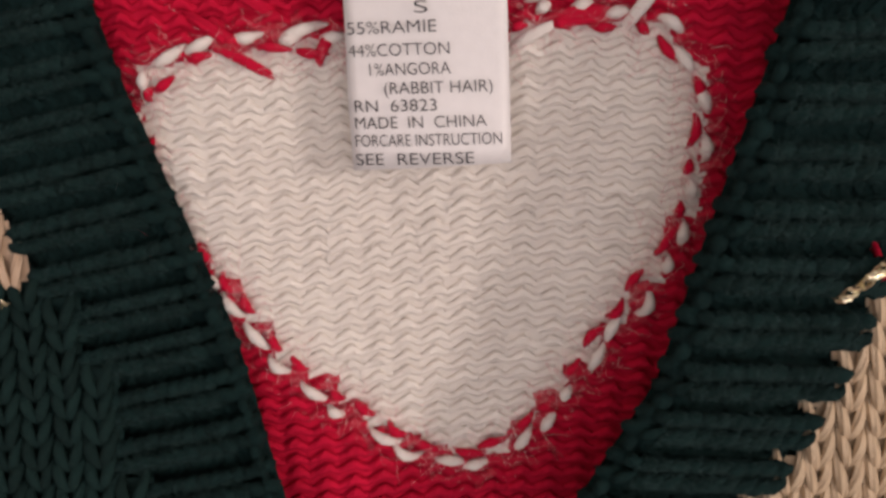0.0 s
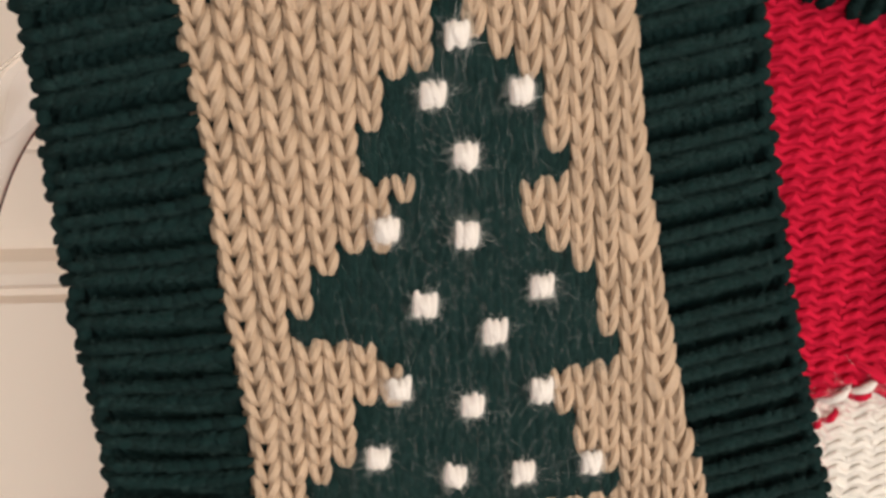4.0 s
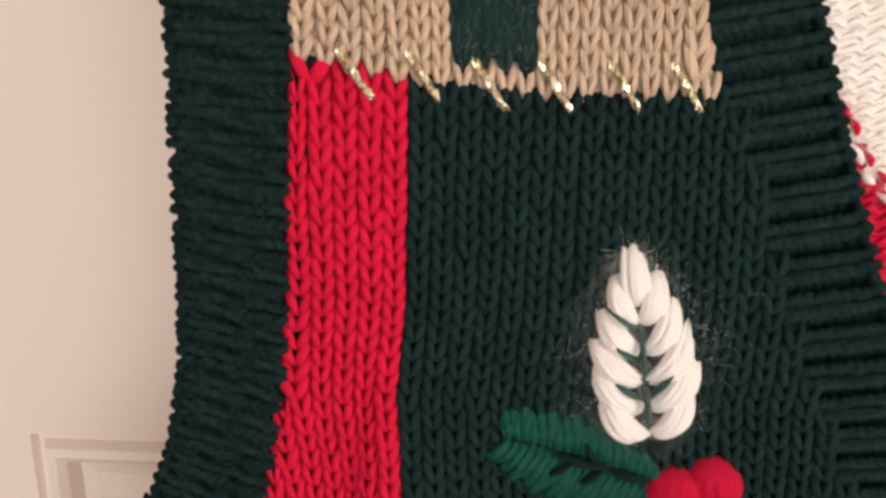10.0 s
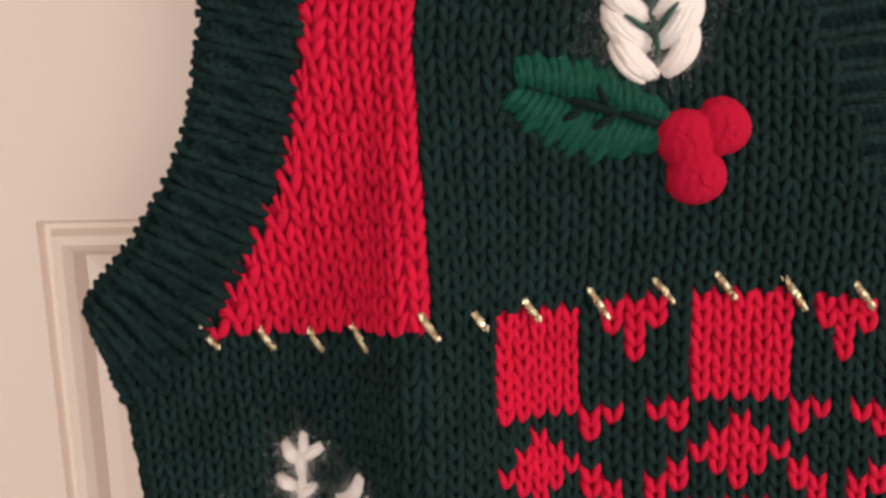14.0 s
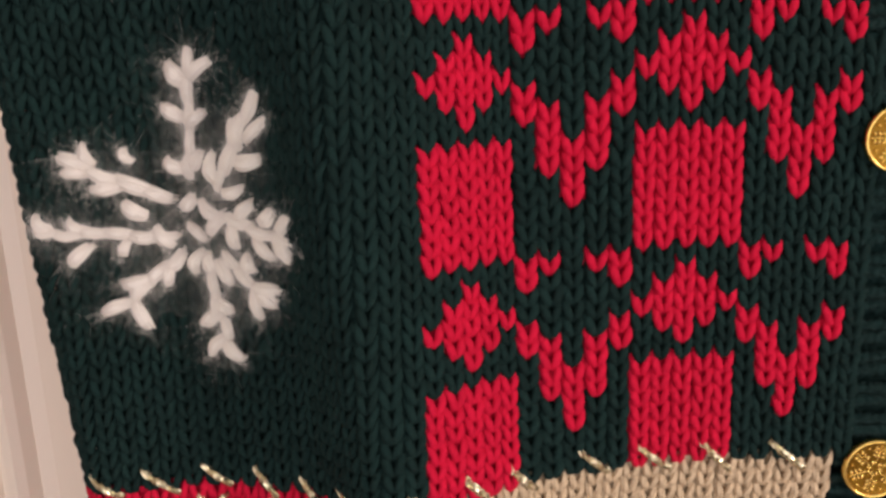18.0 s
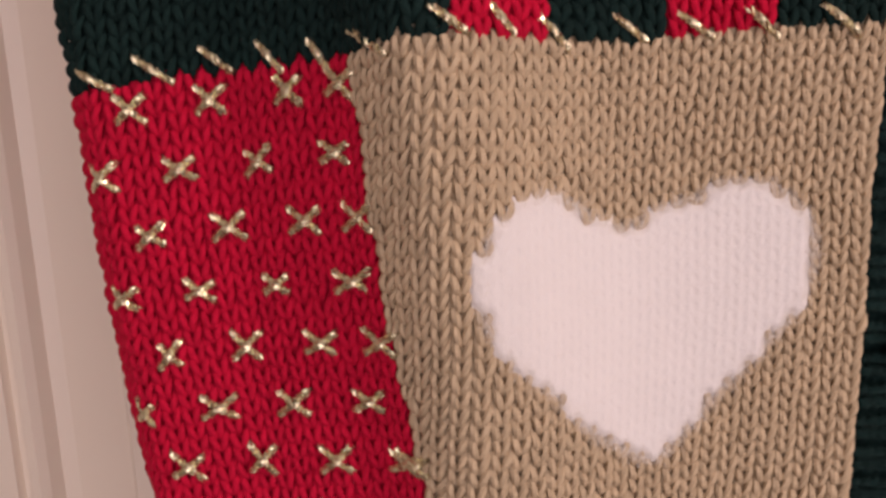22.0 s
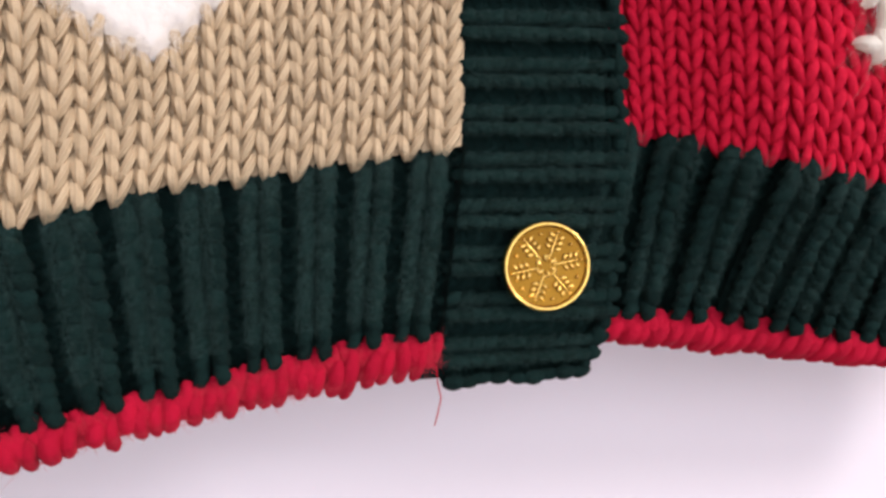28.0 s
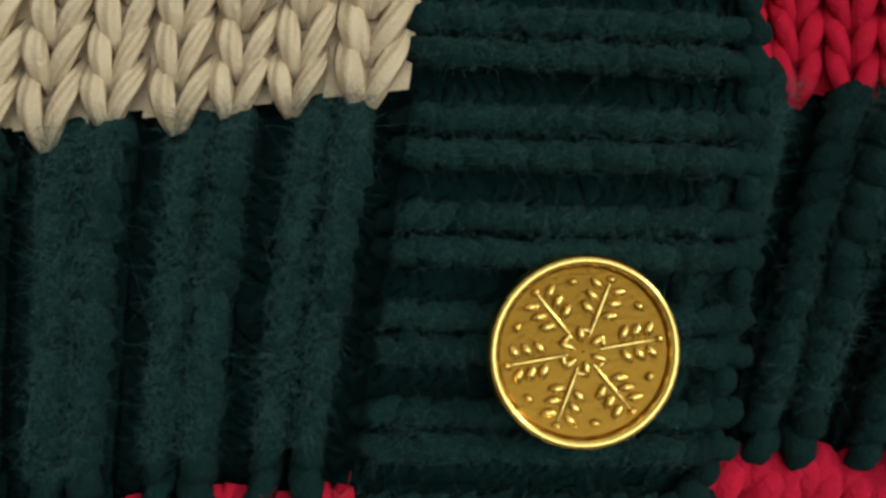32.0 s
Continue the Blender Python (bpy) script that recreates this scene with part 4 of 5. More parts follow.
# the rest of the back: a plain sheet of the same knit down to the hem, and the turned sides
bx, bz = np.meshgrid(np.linspace(0, 1, 41), np.linspace(0, 1, 61))
zz = 1.030 + bz * (1.664 - 1.030)
xl = np.where(zz > 1.352, arm_in_x(zz) - 0.012, side_x(zz) + 0.004)
xx = xl + bx * (-2 * xl + 0.002)
zz = np.minimum(zz, neck_z(xx) + 0.01)
yb = np.minimum(back_y(xx, zz) + 0.004, 0.062)
e = np.clip(1 - np.minimum(bx, 1 - bx) / 0.05, 0, 1)
yb = yb - e * e * (yb - 0.017) * 0.9
bv = np.stack([xx, yb, zz], -1).reshape(-1, 3)
i, j = np.meshgrid(np.arange(60), np.arange(40), indexing="ij")
a = (i * 41 + j).ravel()
part("back_lining", mesh_of("back_lining", bv, np.stack([a, a + 1, a + 42, a + 41], -1), RED, np.stack([bx.ravel() * 40, bz.ravel() * 60], -1)), vest, "plain red back of the vest")
band("back_neck_band", [-0.085, 1.661, -0.065, 1.651, -0.050, 1.643, -0.037, 1.639, 0.01, 1.626, 0.055, 1.639, 0.10, 1.661], [-0.076, 1.672, -0.062, 1.666, -0.047, 1.6595, -0.034, 1.6565, 0.01, 1.648, 0.052, 1.659, 0.088, 1.682], 0.0100, 8, GREEN_RIB, vest, "dark green ribbed back neck band", depth=lambda x, z: 0.0 * x + 0.029, proud=0.002, curl=0.004)

# yarn carried along the edge of the back heart
hp = np.array(BACK_HEART, float).reshape(-1, 2) * 0.001 + (0, 1.0)
hp = np.vstack([hp, hp[:1]])
hs = np.r_[0, np.cumsum(np.hypot(*np.diff(hp, axis=0).T))]


def strand(p0, p1, r, sag=0.0, lift=0.002, rings=7, sides=7, surface=back_y, bow=0.0, tip=0.45):
    """A short laid strand that dips into the cloth at both ends."""
    s = np.linspace(0, 1, rings)
    p0, p1 = np.array(p0), np.array(p1)
    d = p1 - p0
    nrm = np.array([-d[1], d[0]])
    p = p0 + s[:, None] * d + (bow * np.sin(np.pi * s))[:, None] * nrm
    y = surface(p[:, 0], p[:, 1]) - lift * np.sin(np.pi * s) ** 0.6 + 0.0006
    rad = r * np.interp(s, [0, 0.2, 0.5, 0.8, 1], [tip, 0.5 + 0.9 * tip, 1, 0.5 + 0.9 * tip, tip * 0.9])
    return tube_path(np.stack([p[:, 0], y, p[:, 1] + 0 * s], 1), rad, sides)


length = hs[-1]
n_float = 40
for n in range(n_float):
    s0 = n / n_float * length
    for colour, off, shift in ((WHITE, -0.0020, 0.0), (RED, 0.0012, 0.45)):
        a0, a1 = s0 + shift * length / n_float + RNG.normal(0, 0.0009), s0 + (shift + 0.72 + RNG.normal(0, 0.16)) * length / n_float
        q = [np.array([np.interp(s % length, hs, hp[:, 0]), np.interp(s % length, hs, hp[:, 1])]) for s in (a0, a1)]
        d = q[1] - q[0]
        nr = np.array([-d[1], d[0]]) / (np.linalg.norm(d) + 1e-9)
        jit = RNG.normal(0, 0.0006, 2)
        st = strand(q[0] + nr * off + jit, q[1] + nr * off * 0.5 + jit, 0.0013 if colour is WHITE else 0.0011, lift=0.0028, bow=RNG.normal(0, 0.10), tip=0.2)
        if not (-0.006 < 0.5 * (q[0] + q[1])[0] < 0.024 and q[0][1] > 1.53):
            part("yarn_float", mesh_of("yarn_float", *st[:2], colour, st[2]), vest, "white yarn float" if colour is WHITE else "red yarn float")
for x, z, x1, z1, col in ((-0.038, 1.562, -0.026, 1.553, RED), (-0.034, 1.556, -0.022, 1.549, RED), (-0.030, 1.566, -0.020, 1.560, RED), (0.028, 1.560, 0.042, 1.561, WHITE), (0.030, 1.555, 0.046, 1.556, RED), (0.046, 1.553, 0.054, 1.562, WHITE), (-0.020, 1.555, -0.011, 1.558, WHITE), (-0.013, 1.550, -0.007, 1.558, RED), (0.024, 1.551, 0.036, 1.556, WHITE)):
    bend = RNG.normal(0, 0.0004, (5, 4))
    st = join([strand((x + e[0], z + e[1]), (x1 + e[2], z1 + e[3]), 0.0008, lift=0.0028, bow=0.05 + RNG.normal(0, 0.03)) for e in bend])
    part("yarn_float", mesh_of("yarn_float", *st[:2], col, st[2]), vest, "thick loose yarn end" )

# ---- labels ----
def plate(name, x0, x1, z0, z1, y, mat, parent, label, bulge=0.0008, folded=False):
    gx, gz = np.meshgrid(np.linspace(0, 1, 15), np.linspace(0, 1, 11))
    yy = y - bulge * np.sin(np.pi * gx) - 0.0006 * np.sin(gz * 5 + gx * 3)
    low = z0 + 0 * gx
    if folded:
        # turned-in sides, a lifted corner and a sagging one
        yy = yy - 0.0005 * ((gx < 0.08) | (gx > 0.92)) - 0.0016 * np.clip(1 - gx / 0.2, 0, 1) * (1 - gz) ** 4 + 0.0006 * np.sin(gx * 17) * (1 - gz) ** 2
        low = z0 + 0.0042 * np.clip(1 - gx / 0.19, 0, 1) - 0.0008 * np.sin(gx * np.pi) + 0.0016 * np.clip(gx - 0.72, 0, 1) / 0.28
    f = np.stack([x0 + gx * (x1 - x0) + 0.0008 * gz, yy, low + gz * (z1 - low)], -1).reshape(-1, 3)
    i, j = np.meshgrid(np.arange(10), np.arange(14), indexing="ij")
    a = (i * 15 + j).ravel()
    q = np.stack([a, a + 1, a + 16, a + 15], -1)
    b = f + (0, 0.0005, 0)
    rim = []
    edge = [k for k in range(15)] + [15 * r + 14 for r in range(1, 11)] + [150 + k for k in range(13, -1, -1)] + [15 * r for r in range(9, 0, -1)]
    for k0, k1 in zip(edge, edge[1:] + edge[:1]):
        rim.append((k1, k0, k0 + 165, k1 + 165))
    return part(name, mesh_of(name, np.vstack([f, b]), np.vstack([q, q[:, ::-1] + 165, rim]), mat), parent, label)


brand = plate("woven_label", -0.0300, 0.0470, 1.5645, 1.6230, 0.0235, SATIN, vest, "white woven label with a stitched wreath", bulge=0.0015, folded=True)
care = plate("care_label", -0.0058, 0.0243, 1.5305, 1.5655, 0.0205, SATIN, vest, "white satin care label with black printing", bulge=0.0010)


for x in (-0.0262, 0.0428):
    for k in range(22):
        z = 1.5705 + 0.0023 * k
        v, q, uv = tube_path([(x, 0.0214, z), (x + 0.0001, 0.0211, z + 0.0005), (x, 0.0214, z + 0.0011)], 0.00012, 5)
        part("seam_stitch", mesh_of("seam_stitch", v, q, SATIN, uv), brand)
for a, b, c in (((0.0452, 0.0220, 1.5665), (0.0460, 0.0200, 1.5635), (0.0452, 0.0195, 1.5605)), ((0.0458, 0.0220, 1.5675), (0.0480, 0.0205, 1.5690), (0.0500, 0.0200, 1.5712)), ((-0.0280, 0.0215, 1.5690), (-0.0283, 0.0200, 1.5670), (-0.0278, 0.0195, 1.5655))):
    v, q, uv = tube_path([a, b, c], 0.00011, 5)
    part("loose_thread", mesh_of("loose_thread", v, q, SATIN, uv), brand, "short loose white thread")


def printed(text, x0, x1, z0, cap, y):
    """A printed line: built-in type, set to its width and cap height."""
    cu = bpy.data.curves.new("line", "FONT")
    cu.body, cu.size, cu.offset = text, 1.0, -0.008
    ob = bpy.data.objects.new("line", cu)
    scene.collection.objects.link(ob)
    bpy.context.view_layer.update()
    me = bpy.data.meshes.new_from_object(ob.evaluated_get(bpy.context.evaluated_depsgraph_get()))
    bpy.data.objects.remove(ob)
    co = np.zeros(len(me.vertices) * 3, np.float32)
    me.vertices.foreach_get("co", co)
    co = co.reshape(-1, 3)
    w, h = co[:, 0].max() - co[:, 0].min(), 0.70
    fx = (co[:, 0] - co[:, 0].min()) / w
    out = np.stack([x0 + fx * (x1 - x0), y - 0.0010 * np.sin(np.pi * np.clip((x0 + fx * (x1 - x0) + 0.0058) / 0.0301, 0, 1)) + 0 * fx, z0 + co[:, 1] / h * cap - 0.0008 * fx * (x1 - x0) / 0.026], -1)
    me.vertices.foreach_set("co", out.astype(np.float32).ravel())
    me.update()
    me.materials.clear()
    me.materials.append(INK)
    me.name = "printed_line"
    ob = part("printed_line", me, care)
    return ob


LINES = [("S", 0.0083, 0.0107, 15586), ("55%RAMIE", -0.0044, 0.0121, 15556), ("44%COTTON", -0.0045, 0.0142, 15516), ("1%ANGORA", -0.0008, 0.0142, 15480), ("(RABBIT HAIR)", 0.0017, 0.0216, 15445), ("RN  63823", -0.0042, 0.0112, 15415), ("MADE  IN  CHINA", -0.0044, 0.0202, 15384), ("FORCARE INSTRUCTION", -0.0046, 0.0228, 15351), ("SEE  REVERSE", -0.0048, 0.0175, 15316)]
for text, x0, x1, z in LINES:
    printed(text, x0, x1, z * 0.0001, 0.0022, 0.0192)

# the stitched wreath: small loops of green and gold thread round a ring
chunks, gold = [], []
for n in range(430):
    a, r = RNG.random() * math.tau, 0.0165 + RNG.normal(0, 0.0026)
    x, z = 0.0105 + r * math.cos(a), 1.5890 + r * math.sin(a)
    b = a + RNG.normal(0, 0.9)
    L = 0.0021
    st = strand((x - L * math.cos(b), z - L * math.sin(b)), (x + L * math.cos(b), z + L * math.sin(b)), 0.00032, lift=0.0012, rings=5, sides=5, surface=lambda p, q: 0.0216 + 0 * p, bow=0.25)
    (gold if n % 6 == 0 and math.sin(a) > -0.3 else chunks).append(st)
v, q, uv = join(chunks)
part("stitched_wreath", mesh_of("stitched_wreath", v, q, LABEL_GREEN, uv), brand, "green stitched wreath", kind="stuff")
v, q, uv = join(gold)
part("gold_trim", mesh_of("gold_trim", v, q, GOLD_THREAD, uv), brand, "gold thread trim", kind="stuff")

# ---- gold stitching and embroidery ----
def gold_stitch(p0, p1, r=0.00050, name="gold_stitch", surface=None, lift=0.0020, parent=None, mat=None):
    surface = surface or (lambda x, z: front_y(x, z))
    s = np.linspace(0, 1, 17)
    p0, p1 = np.array(p0), np.array(p1)
    d = (p1 - p0) / np.linalg.norm(p1 - p0)
    nr = np.array([-d[1], d[0]])
    out = []
    for ph in (0, 1.25, 2.5, 3.75, 5.0):
        t = s * 14 + ph + RNG.normal(0, 0.3)
        p = p0 + s[:, None] * (p1 - p0) + (0.00072 * np.sin(t) + RNG.normal(0, 0.00010, 17))[:, None] * nr
        y = surface(p[:, 0], p[:, 1]) - lift * np.sin(np.pi * s) ** 0.5 - 0.0004 + 0.0006 * np.cos(t)
        out.append(tube_path(np.stack([p[:, 0], y, p[:, 1]], 1), 0.68 * r * np.interp(s, [0, 0.1, 0.9, 1], [0.5, 1, 1, 0.5]), 4, spin=ph))
    v, q, uv = join(out)
    return part(name, mesh_of(name, v, q, mat or GOLD_THREAD, uv, smooth=False), parent or vest, "twisted gold lurex thread")


for x, z in ((-0.1650, 1.5266), (-0.1488, 1.5258), (-0.1325, 1.5232), (-0.1166, 1.5228), (-0.0993, 1.5224), (-0.0838, 1.5220)):
    gold_stitch((x, z), (x + 0.0086, z - 0.0136), r=0.00060)
# across the second seam and the third: where each stitch starts and how far it runs
for x, dz, wx, wz in ((-0.2208, 0.0038, 0.0066, 0.0085), (-0.2022, 0.0026, 0.0047, 0.0081), (-0.1866, 0.0020, 0.0048, 0.0074), (-0.1733, 0.0028, 0.0060, 0.0088), (-0.1519, 0.0055, 0.0054, 0.0089), (-0.1378, 0.0034, 0.0047, 0.0073), (-0.1232, 0.0040, 0.0055, 0.0078), (-0.1041, 0.0056, 0.0064, 0.0104), (-0.0853, 0.0056, 0.0067, 0.0084), (-0.0676, 0.0061, 0.0063, 0.0091), (-0.0483, 0.0044, 0.0069, 0.0111), (-0.0284, 0.0044, 0.0061, 0.0091)):
    z = float(line2_z(x)) + dz
    gold_stitch((x, z), (x + wx, z - wz), r=0.00060)
for x, dz, wx, wz in ((-0.2353, 0.0072, 0.0117, 0.0069), (-0.2178, 0.0071, 0.0117, 0.0082), (-0.1996, 0.0071, 0.0093, 0.0077), (-0.1833, 0.0067, 0.0080, 0.0096), (-0.1688, 0.0057, 0.0068, 0.0107), (-0.1573, 0.0062, 0.0110, 0.0078), (-0.1364, 0.0069, 0.0097, 0.0074), (-0.1222, 0.0079, 0.0073, 0.0087), (-0.1094, 0.0063, 0.0087, 0.0100), (-0.0895, 0.0075, 0.0106, 0.0087), (-0.0719, 0.0062, 0.0108, 0.0083), (-0.0532, 0.0057, 0.0098, 0.0102), (-0.0331, 0.0053, 0.0107, 0.0094)):
    z = float(line3_z(x)) + dz
    gold_stitch((x, z), (x + wx, z - wz), r=0.00062)
for n in range(6):
    gold_stitch((0.0775 + 0.014 * n, 1.507), (0.0885 + 0.014 * n, 1.5165), surface=lambda x, z: 0.003 + 0 * x)
for k in range(9):
    for n in range(-1, 6):
        x = (-0.2195 + 0.0009 * k if k % 2 == 0 else -0.2310 + 0.0011 * k) + 0.0222 * n
        if n == 5:
            x = float(panel_x(1.1855 - 0.0174 * k)) - (0.0045 if k % 2 == 0 else 0.5)
        z = 1.1855 - 0.0174 * k + 0.07 * (x + 0.205)
        if side_x(z) + 0.003 < x < panel_x(z) - 0.0015:
            cross = empty("gold_cross", (x, 0, z))
            cross.parent = vest
            cross.matrix_parent_inverse = Matrix.Translation(vest.location).inverted()
            w, h = 0.0047 + RNG.normal(0, 0.0005), 0.0039 + RNG.normal(0, 0.0005)
            tilt = RNG.normal(0, 0.0006)
            for sg in (1, -1):
                g = gold_stitch((x - w, z - sg * h + tilt), (x + w, z + sg * h - tilt * 0.5), r=0.00076, name="thread", parent=vest, lift=0.0024 + 0.0005 * sg)
                g.parent = cross
                g.matrix_parent_inverse = cross.matrix_basis.inverted()

# the star on top of the tree: loops of gold thread
star = empty("gold_star", (-0.130, 0, 1.658))
star.parent = vest
star.matrix_parent_inverse = Matrix.Translation(vest.location).inverted()
for n in range(34):
    a = n / 34 * math.tau + RNG.normal(0, 0.06)
    L = (0.0118 if math.cos(5 * (a - math.pi / 2)) > 0 else 0.0088) + RNG.normal(0, 0.0011)
    g = gold_stitch((-0.1295 - 0.0025 * math.cos(a), 1.6580 - 0.0025 * math.sin(a)), (-0.1295 + L * math.cos(a), 1.6580 + L * 0.95 * math.sin(a)), name="thread", lift=0.0036, r=0.0008, mat=STAR_THREAD)
    g.parent = star
    g.matrix_parent_inverse = star.matrix_basis.inverted()

# ---- snowflake of white angora stitches ----
snowflake = empty("snowflake", (-0.189, 0, 1.276))
snowflake.parent = vest
snowflake.matrix_parent_inverse = Matrix.Translation(vest.location).inverted()


def petal(p0, p1, r, parent, mat=WHITE, name="stitch", lift=0.0032, bow=0.0, strands=5, tip=0.45):
    """One satin stitch: a bundle of fine strands laid side by side."""
    p0, p1 = np.array(p0), np.array(p1)
    d = (p1 - p0) / np.linalg.norm(p1 - p0)
    nr = np.array([-d[1], d[0]])
    out = [strand(p0, p1, r * 0.86, lift=lift * 0.92, rings=11, sides=8, surface=front_y, bow=bow, tip=tip)]
    for k in range(strands):
        o = (k - (strands - 1) / 2) / max(1, (strands - 1) / 2) if strands > 1 else 0.0
        j = RNG.normal(0, 0.10 * r, 2)
        out.append(strand(p0 + nr * o * r * 0.45 + j, p1 + nr * o * r * 0.45 + j * 0.5 + d * RNG.normal(0, 0.2 * r), r * 0.40, lift=lift * (1.12 - 0.30 * o * o) + r * 0.35, rings=9, sides=6, surface=front_y, tip=tip, bow=bow + 0.10 * o * r / 0.003 * 0.5))
    v, q, uv = join(out)
    ob = part(name, mesh_of(name, v, q, mat, uv), vest)
    ob.parent = parent
    ob.matrix_parent_inverse = parent.matrix_basis.inverted()
    return ob


HAIR_SPOTS, FAR_SPOTS = [], []
SNOW = np.array([-0.1914, 1.2743])


def snow_stitch(p0, p1, r, shade, lift):
    petal(p0, p1, r * (1 + RNG.normal(0, 0.10)), snowflake, mat=shade, strands=4, bow=RNG.normal(0, 0.08), lift=lift, tip=0.22)
    HAIR_SPOTS.append((p0, p1))


def snow_arm(base, tip, leaves, steps=4):
    """One arm: a chain of stitches from base to tip and slanting leaves along it, in tenths of a millimetre from the middle."""
    p0, p1 = SNOW + np.array(base) * 1.045e-4, SNOW + np.array(tip) * 1.045e-4
    # right arms in cream: the warmer light on them is put into the yarn
    shade = WHITE_BACK if tip[0] > 40 else WHITE
    for k in range(steps):
        snow_stitch(p0 + (p1 - p0) * max(0, k - 0.32) / steps, p0 + (p1 - p0) * (k + 1.22 if k < steps - 1 else k + 1.05) / steps, 0.0019, shade, 0.0038)
    for x0, z0, x1, z1 in leaves:
        q0, q1 = SNOW + np.array((x0, z0)) * 1.045e-4, SNOW + np.array((x1, z1)) * 1.045e-4
        snow_stitch(q0 - (q1 - q0) * 0.10, q1 + (q1 - q0) * 0.06, 0.0021, shade, 0.0042)


snow_arm((-16, 98), (13, 441), [(-1, 349, -51, 397), (-1, 349, 79, 408), (-19, 257, -73, 295), (-19, 257, 43, 281), (-33, 130, -79, 157), (-12, 129, 16, 184)], 5)
snow_arm((51, 70), (183, 333), [(60, 101, 53, 178), (129, 186, 122, 263), (147, 205, 213, 265), (115, 155, 185, 163), (73, 75, 128, 88)])
snow_arm((67, 18), (268, -50), [(109, 17, 151, 51), (172, -1, 209, 39), (218, -23, 250, 27), (211, -33, 247, -91), (152, -36, 204, -94), (90, -8, 99, -70)], 3)
snow_arm((50, -79), (136, -174), [(130, -174, 211, -177), (136, -174, 152, -262), (141, -174, 195, -217), (30, -109, 71, -172), (124, -86, 137, -130)], 2)
snow_arm((7, -82), (42, -335), [(-5, -87, -28, -148), (23, -222, 68, -249), (25, -247, -24, -297), (38, -325, -12, -380), (38, -325, 85, -383)])
snow_arm((-58, -80), (-208, -224), [(-141, -154, -235, -172), (-208, -224, -298, -257), (-208, -224, -174, -302), (-94, -115, -107, -181)], 3)
snow_arm((-59, -44), (-464, -20), [(-399, -17, -443, 20), (-308, -20, -354, 7), (-303, -67, -363, -121), (-199, -50, -219, -95), (-126, -21, -84, -74)], 6)
snow_arm((-64, 48), (-362, 172), [(-267, 153, -293, 205), (-275, 128, -356, 130), (-199, 94, -286, 82), (-144, 10, -204, 48), (-165, 155, -184, 190)], 4)
snow_arm((-51, 22), (-9, 66), [(-39, -14, 8, -60), (6, 56, 66, 13), (17, -40, 77, 18)], 1)

# the tip of a second snowflake, on the other front
far_flake = empty("snowflake", (0.062, 0, 1.08))
far_flake.parent = vest
far_flake.matrix_parent_inverse = Matrix.Translation(vest.location).inverted()
for x0, z0, x1, z1 in ((0.0611, 1.0705, 0.0625, 1.0785), (0.0565, 1.0752, 0.0618, 1.0735), (0.0624, 1.0760, 0.0632, 1.0840), (0.0586, 1.0818, 0.0627, 1.0874), (0.0630, 1.0815, 0.0652, 1.0890), (0.0562, 1.0884, 0.0622, 1.0874), (0.0640, 1.0708, 0.0625, 1.0765), (0.0655, 1.0835, 0.0690, 1.0890)):
    st = join([strand((x0 + e, z0), (x1 + e, z1), r, lift=h, rings=11, surface=right_y, tip=0.3) for e, r, h in ((0.0, 0.0019, 0.0034), (-0.0007, 0.0009, 0.0042), (0.0006, 0.0009, 0.0043))])
    ob = part("stitch", mesh_of("stitch", *st[:2], WHITE, st[2]), vest)
    ob.parent = far_flake
    ob.matrix_parent_inverse = far_flake.matrix_basis.inverted()
    FAR_SPOTS.append(((x0, z0), (x1, z1)))

# ---- holly: a white leaf, a green leaf and three berries ----
white_leaf = empty("white_leaf", (-0.087, 0, 1.45))
white_leaf.parent = vest
white_leaf.matrix_parent_inverse = Matrix.Translation(vest.location).inverted()
lt, lb = np.array([-0.0915, 1.4745]), np.array([-0.0846, 1.4235])
ax = lt - lb
px = np.array([ax[1], -ax[0]]) / np.linalg.norm(ax)
for k in range(5):
    s = -0.02 + 0.155 * k
    wd = (0.0108, 0.0127, 0.0122, 0.0092, 0.0050)[k]
    for sg in (1, -1):
        base = lb + ax * s + px * sg * 0.0012
        end = lb + ax * (s + 0.27) + px * sg * wd
        petal(base, end, 0.0034, white_leaf, lift=0.0040, bow=-0.10 * sg, strands=7)
for s0, s1, sg in ((0.05, 0.30, 0), (0.30, 0.62, 0), (0.22, 0.40, 1), (0.40, 0.58, -1), (0.58, 0.76, -1), (0.20, 0.36, -1)):
    petal(lb + ax * s0, lb + ax * s1 + px * sg * 0.0095, 0.0008, white_leaf, mat=VEIN, name="vein", lift=0.0062)
petal(lb + ax * 0.70, lt + ax * 0.01, 0.0032, white_leaf, lift=0.0045)

green_leaf = empty("green_leaf", (-0.10, 0, 1.42))
green_leaf.parent = vest
green_leaf.matrix_parent_inverse = Matrix.Translation(vest.location).inverted()
gt, gb = np.array([-0.1220, 1.4208]), np.array([-0.0815, 1.4088])
ga = gt - gb
gp = np.array([-ga[1], ga[0]]) / np.linalg.norm(ga)
for k in range(19):
    s = k / 18
    reach = {1: 0.0152 * np.interp(s, [0, 0.3, 0.55, 0.85, 1], [0.55, 1, 1.0, 0.75, 0.45]), -1: 0.0116 * np.interp(s, [0, 0.4, 0.8, 1], [0.50, 1, 0.95, 0.75])}
    for sg in (1, -1):
        petal(gb + ga * s, gb + ga * (s + 0.10) + gp * sg * reach[sg] * (1 + 0.12 * math.sin(k * 2.1 + sg)), 0.0018, green_leaf, mat=LEAF, lift=0.0028, strands=5)
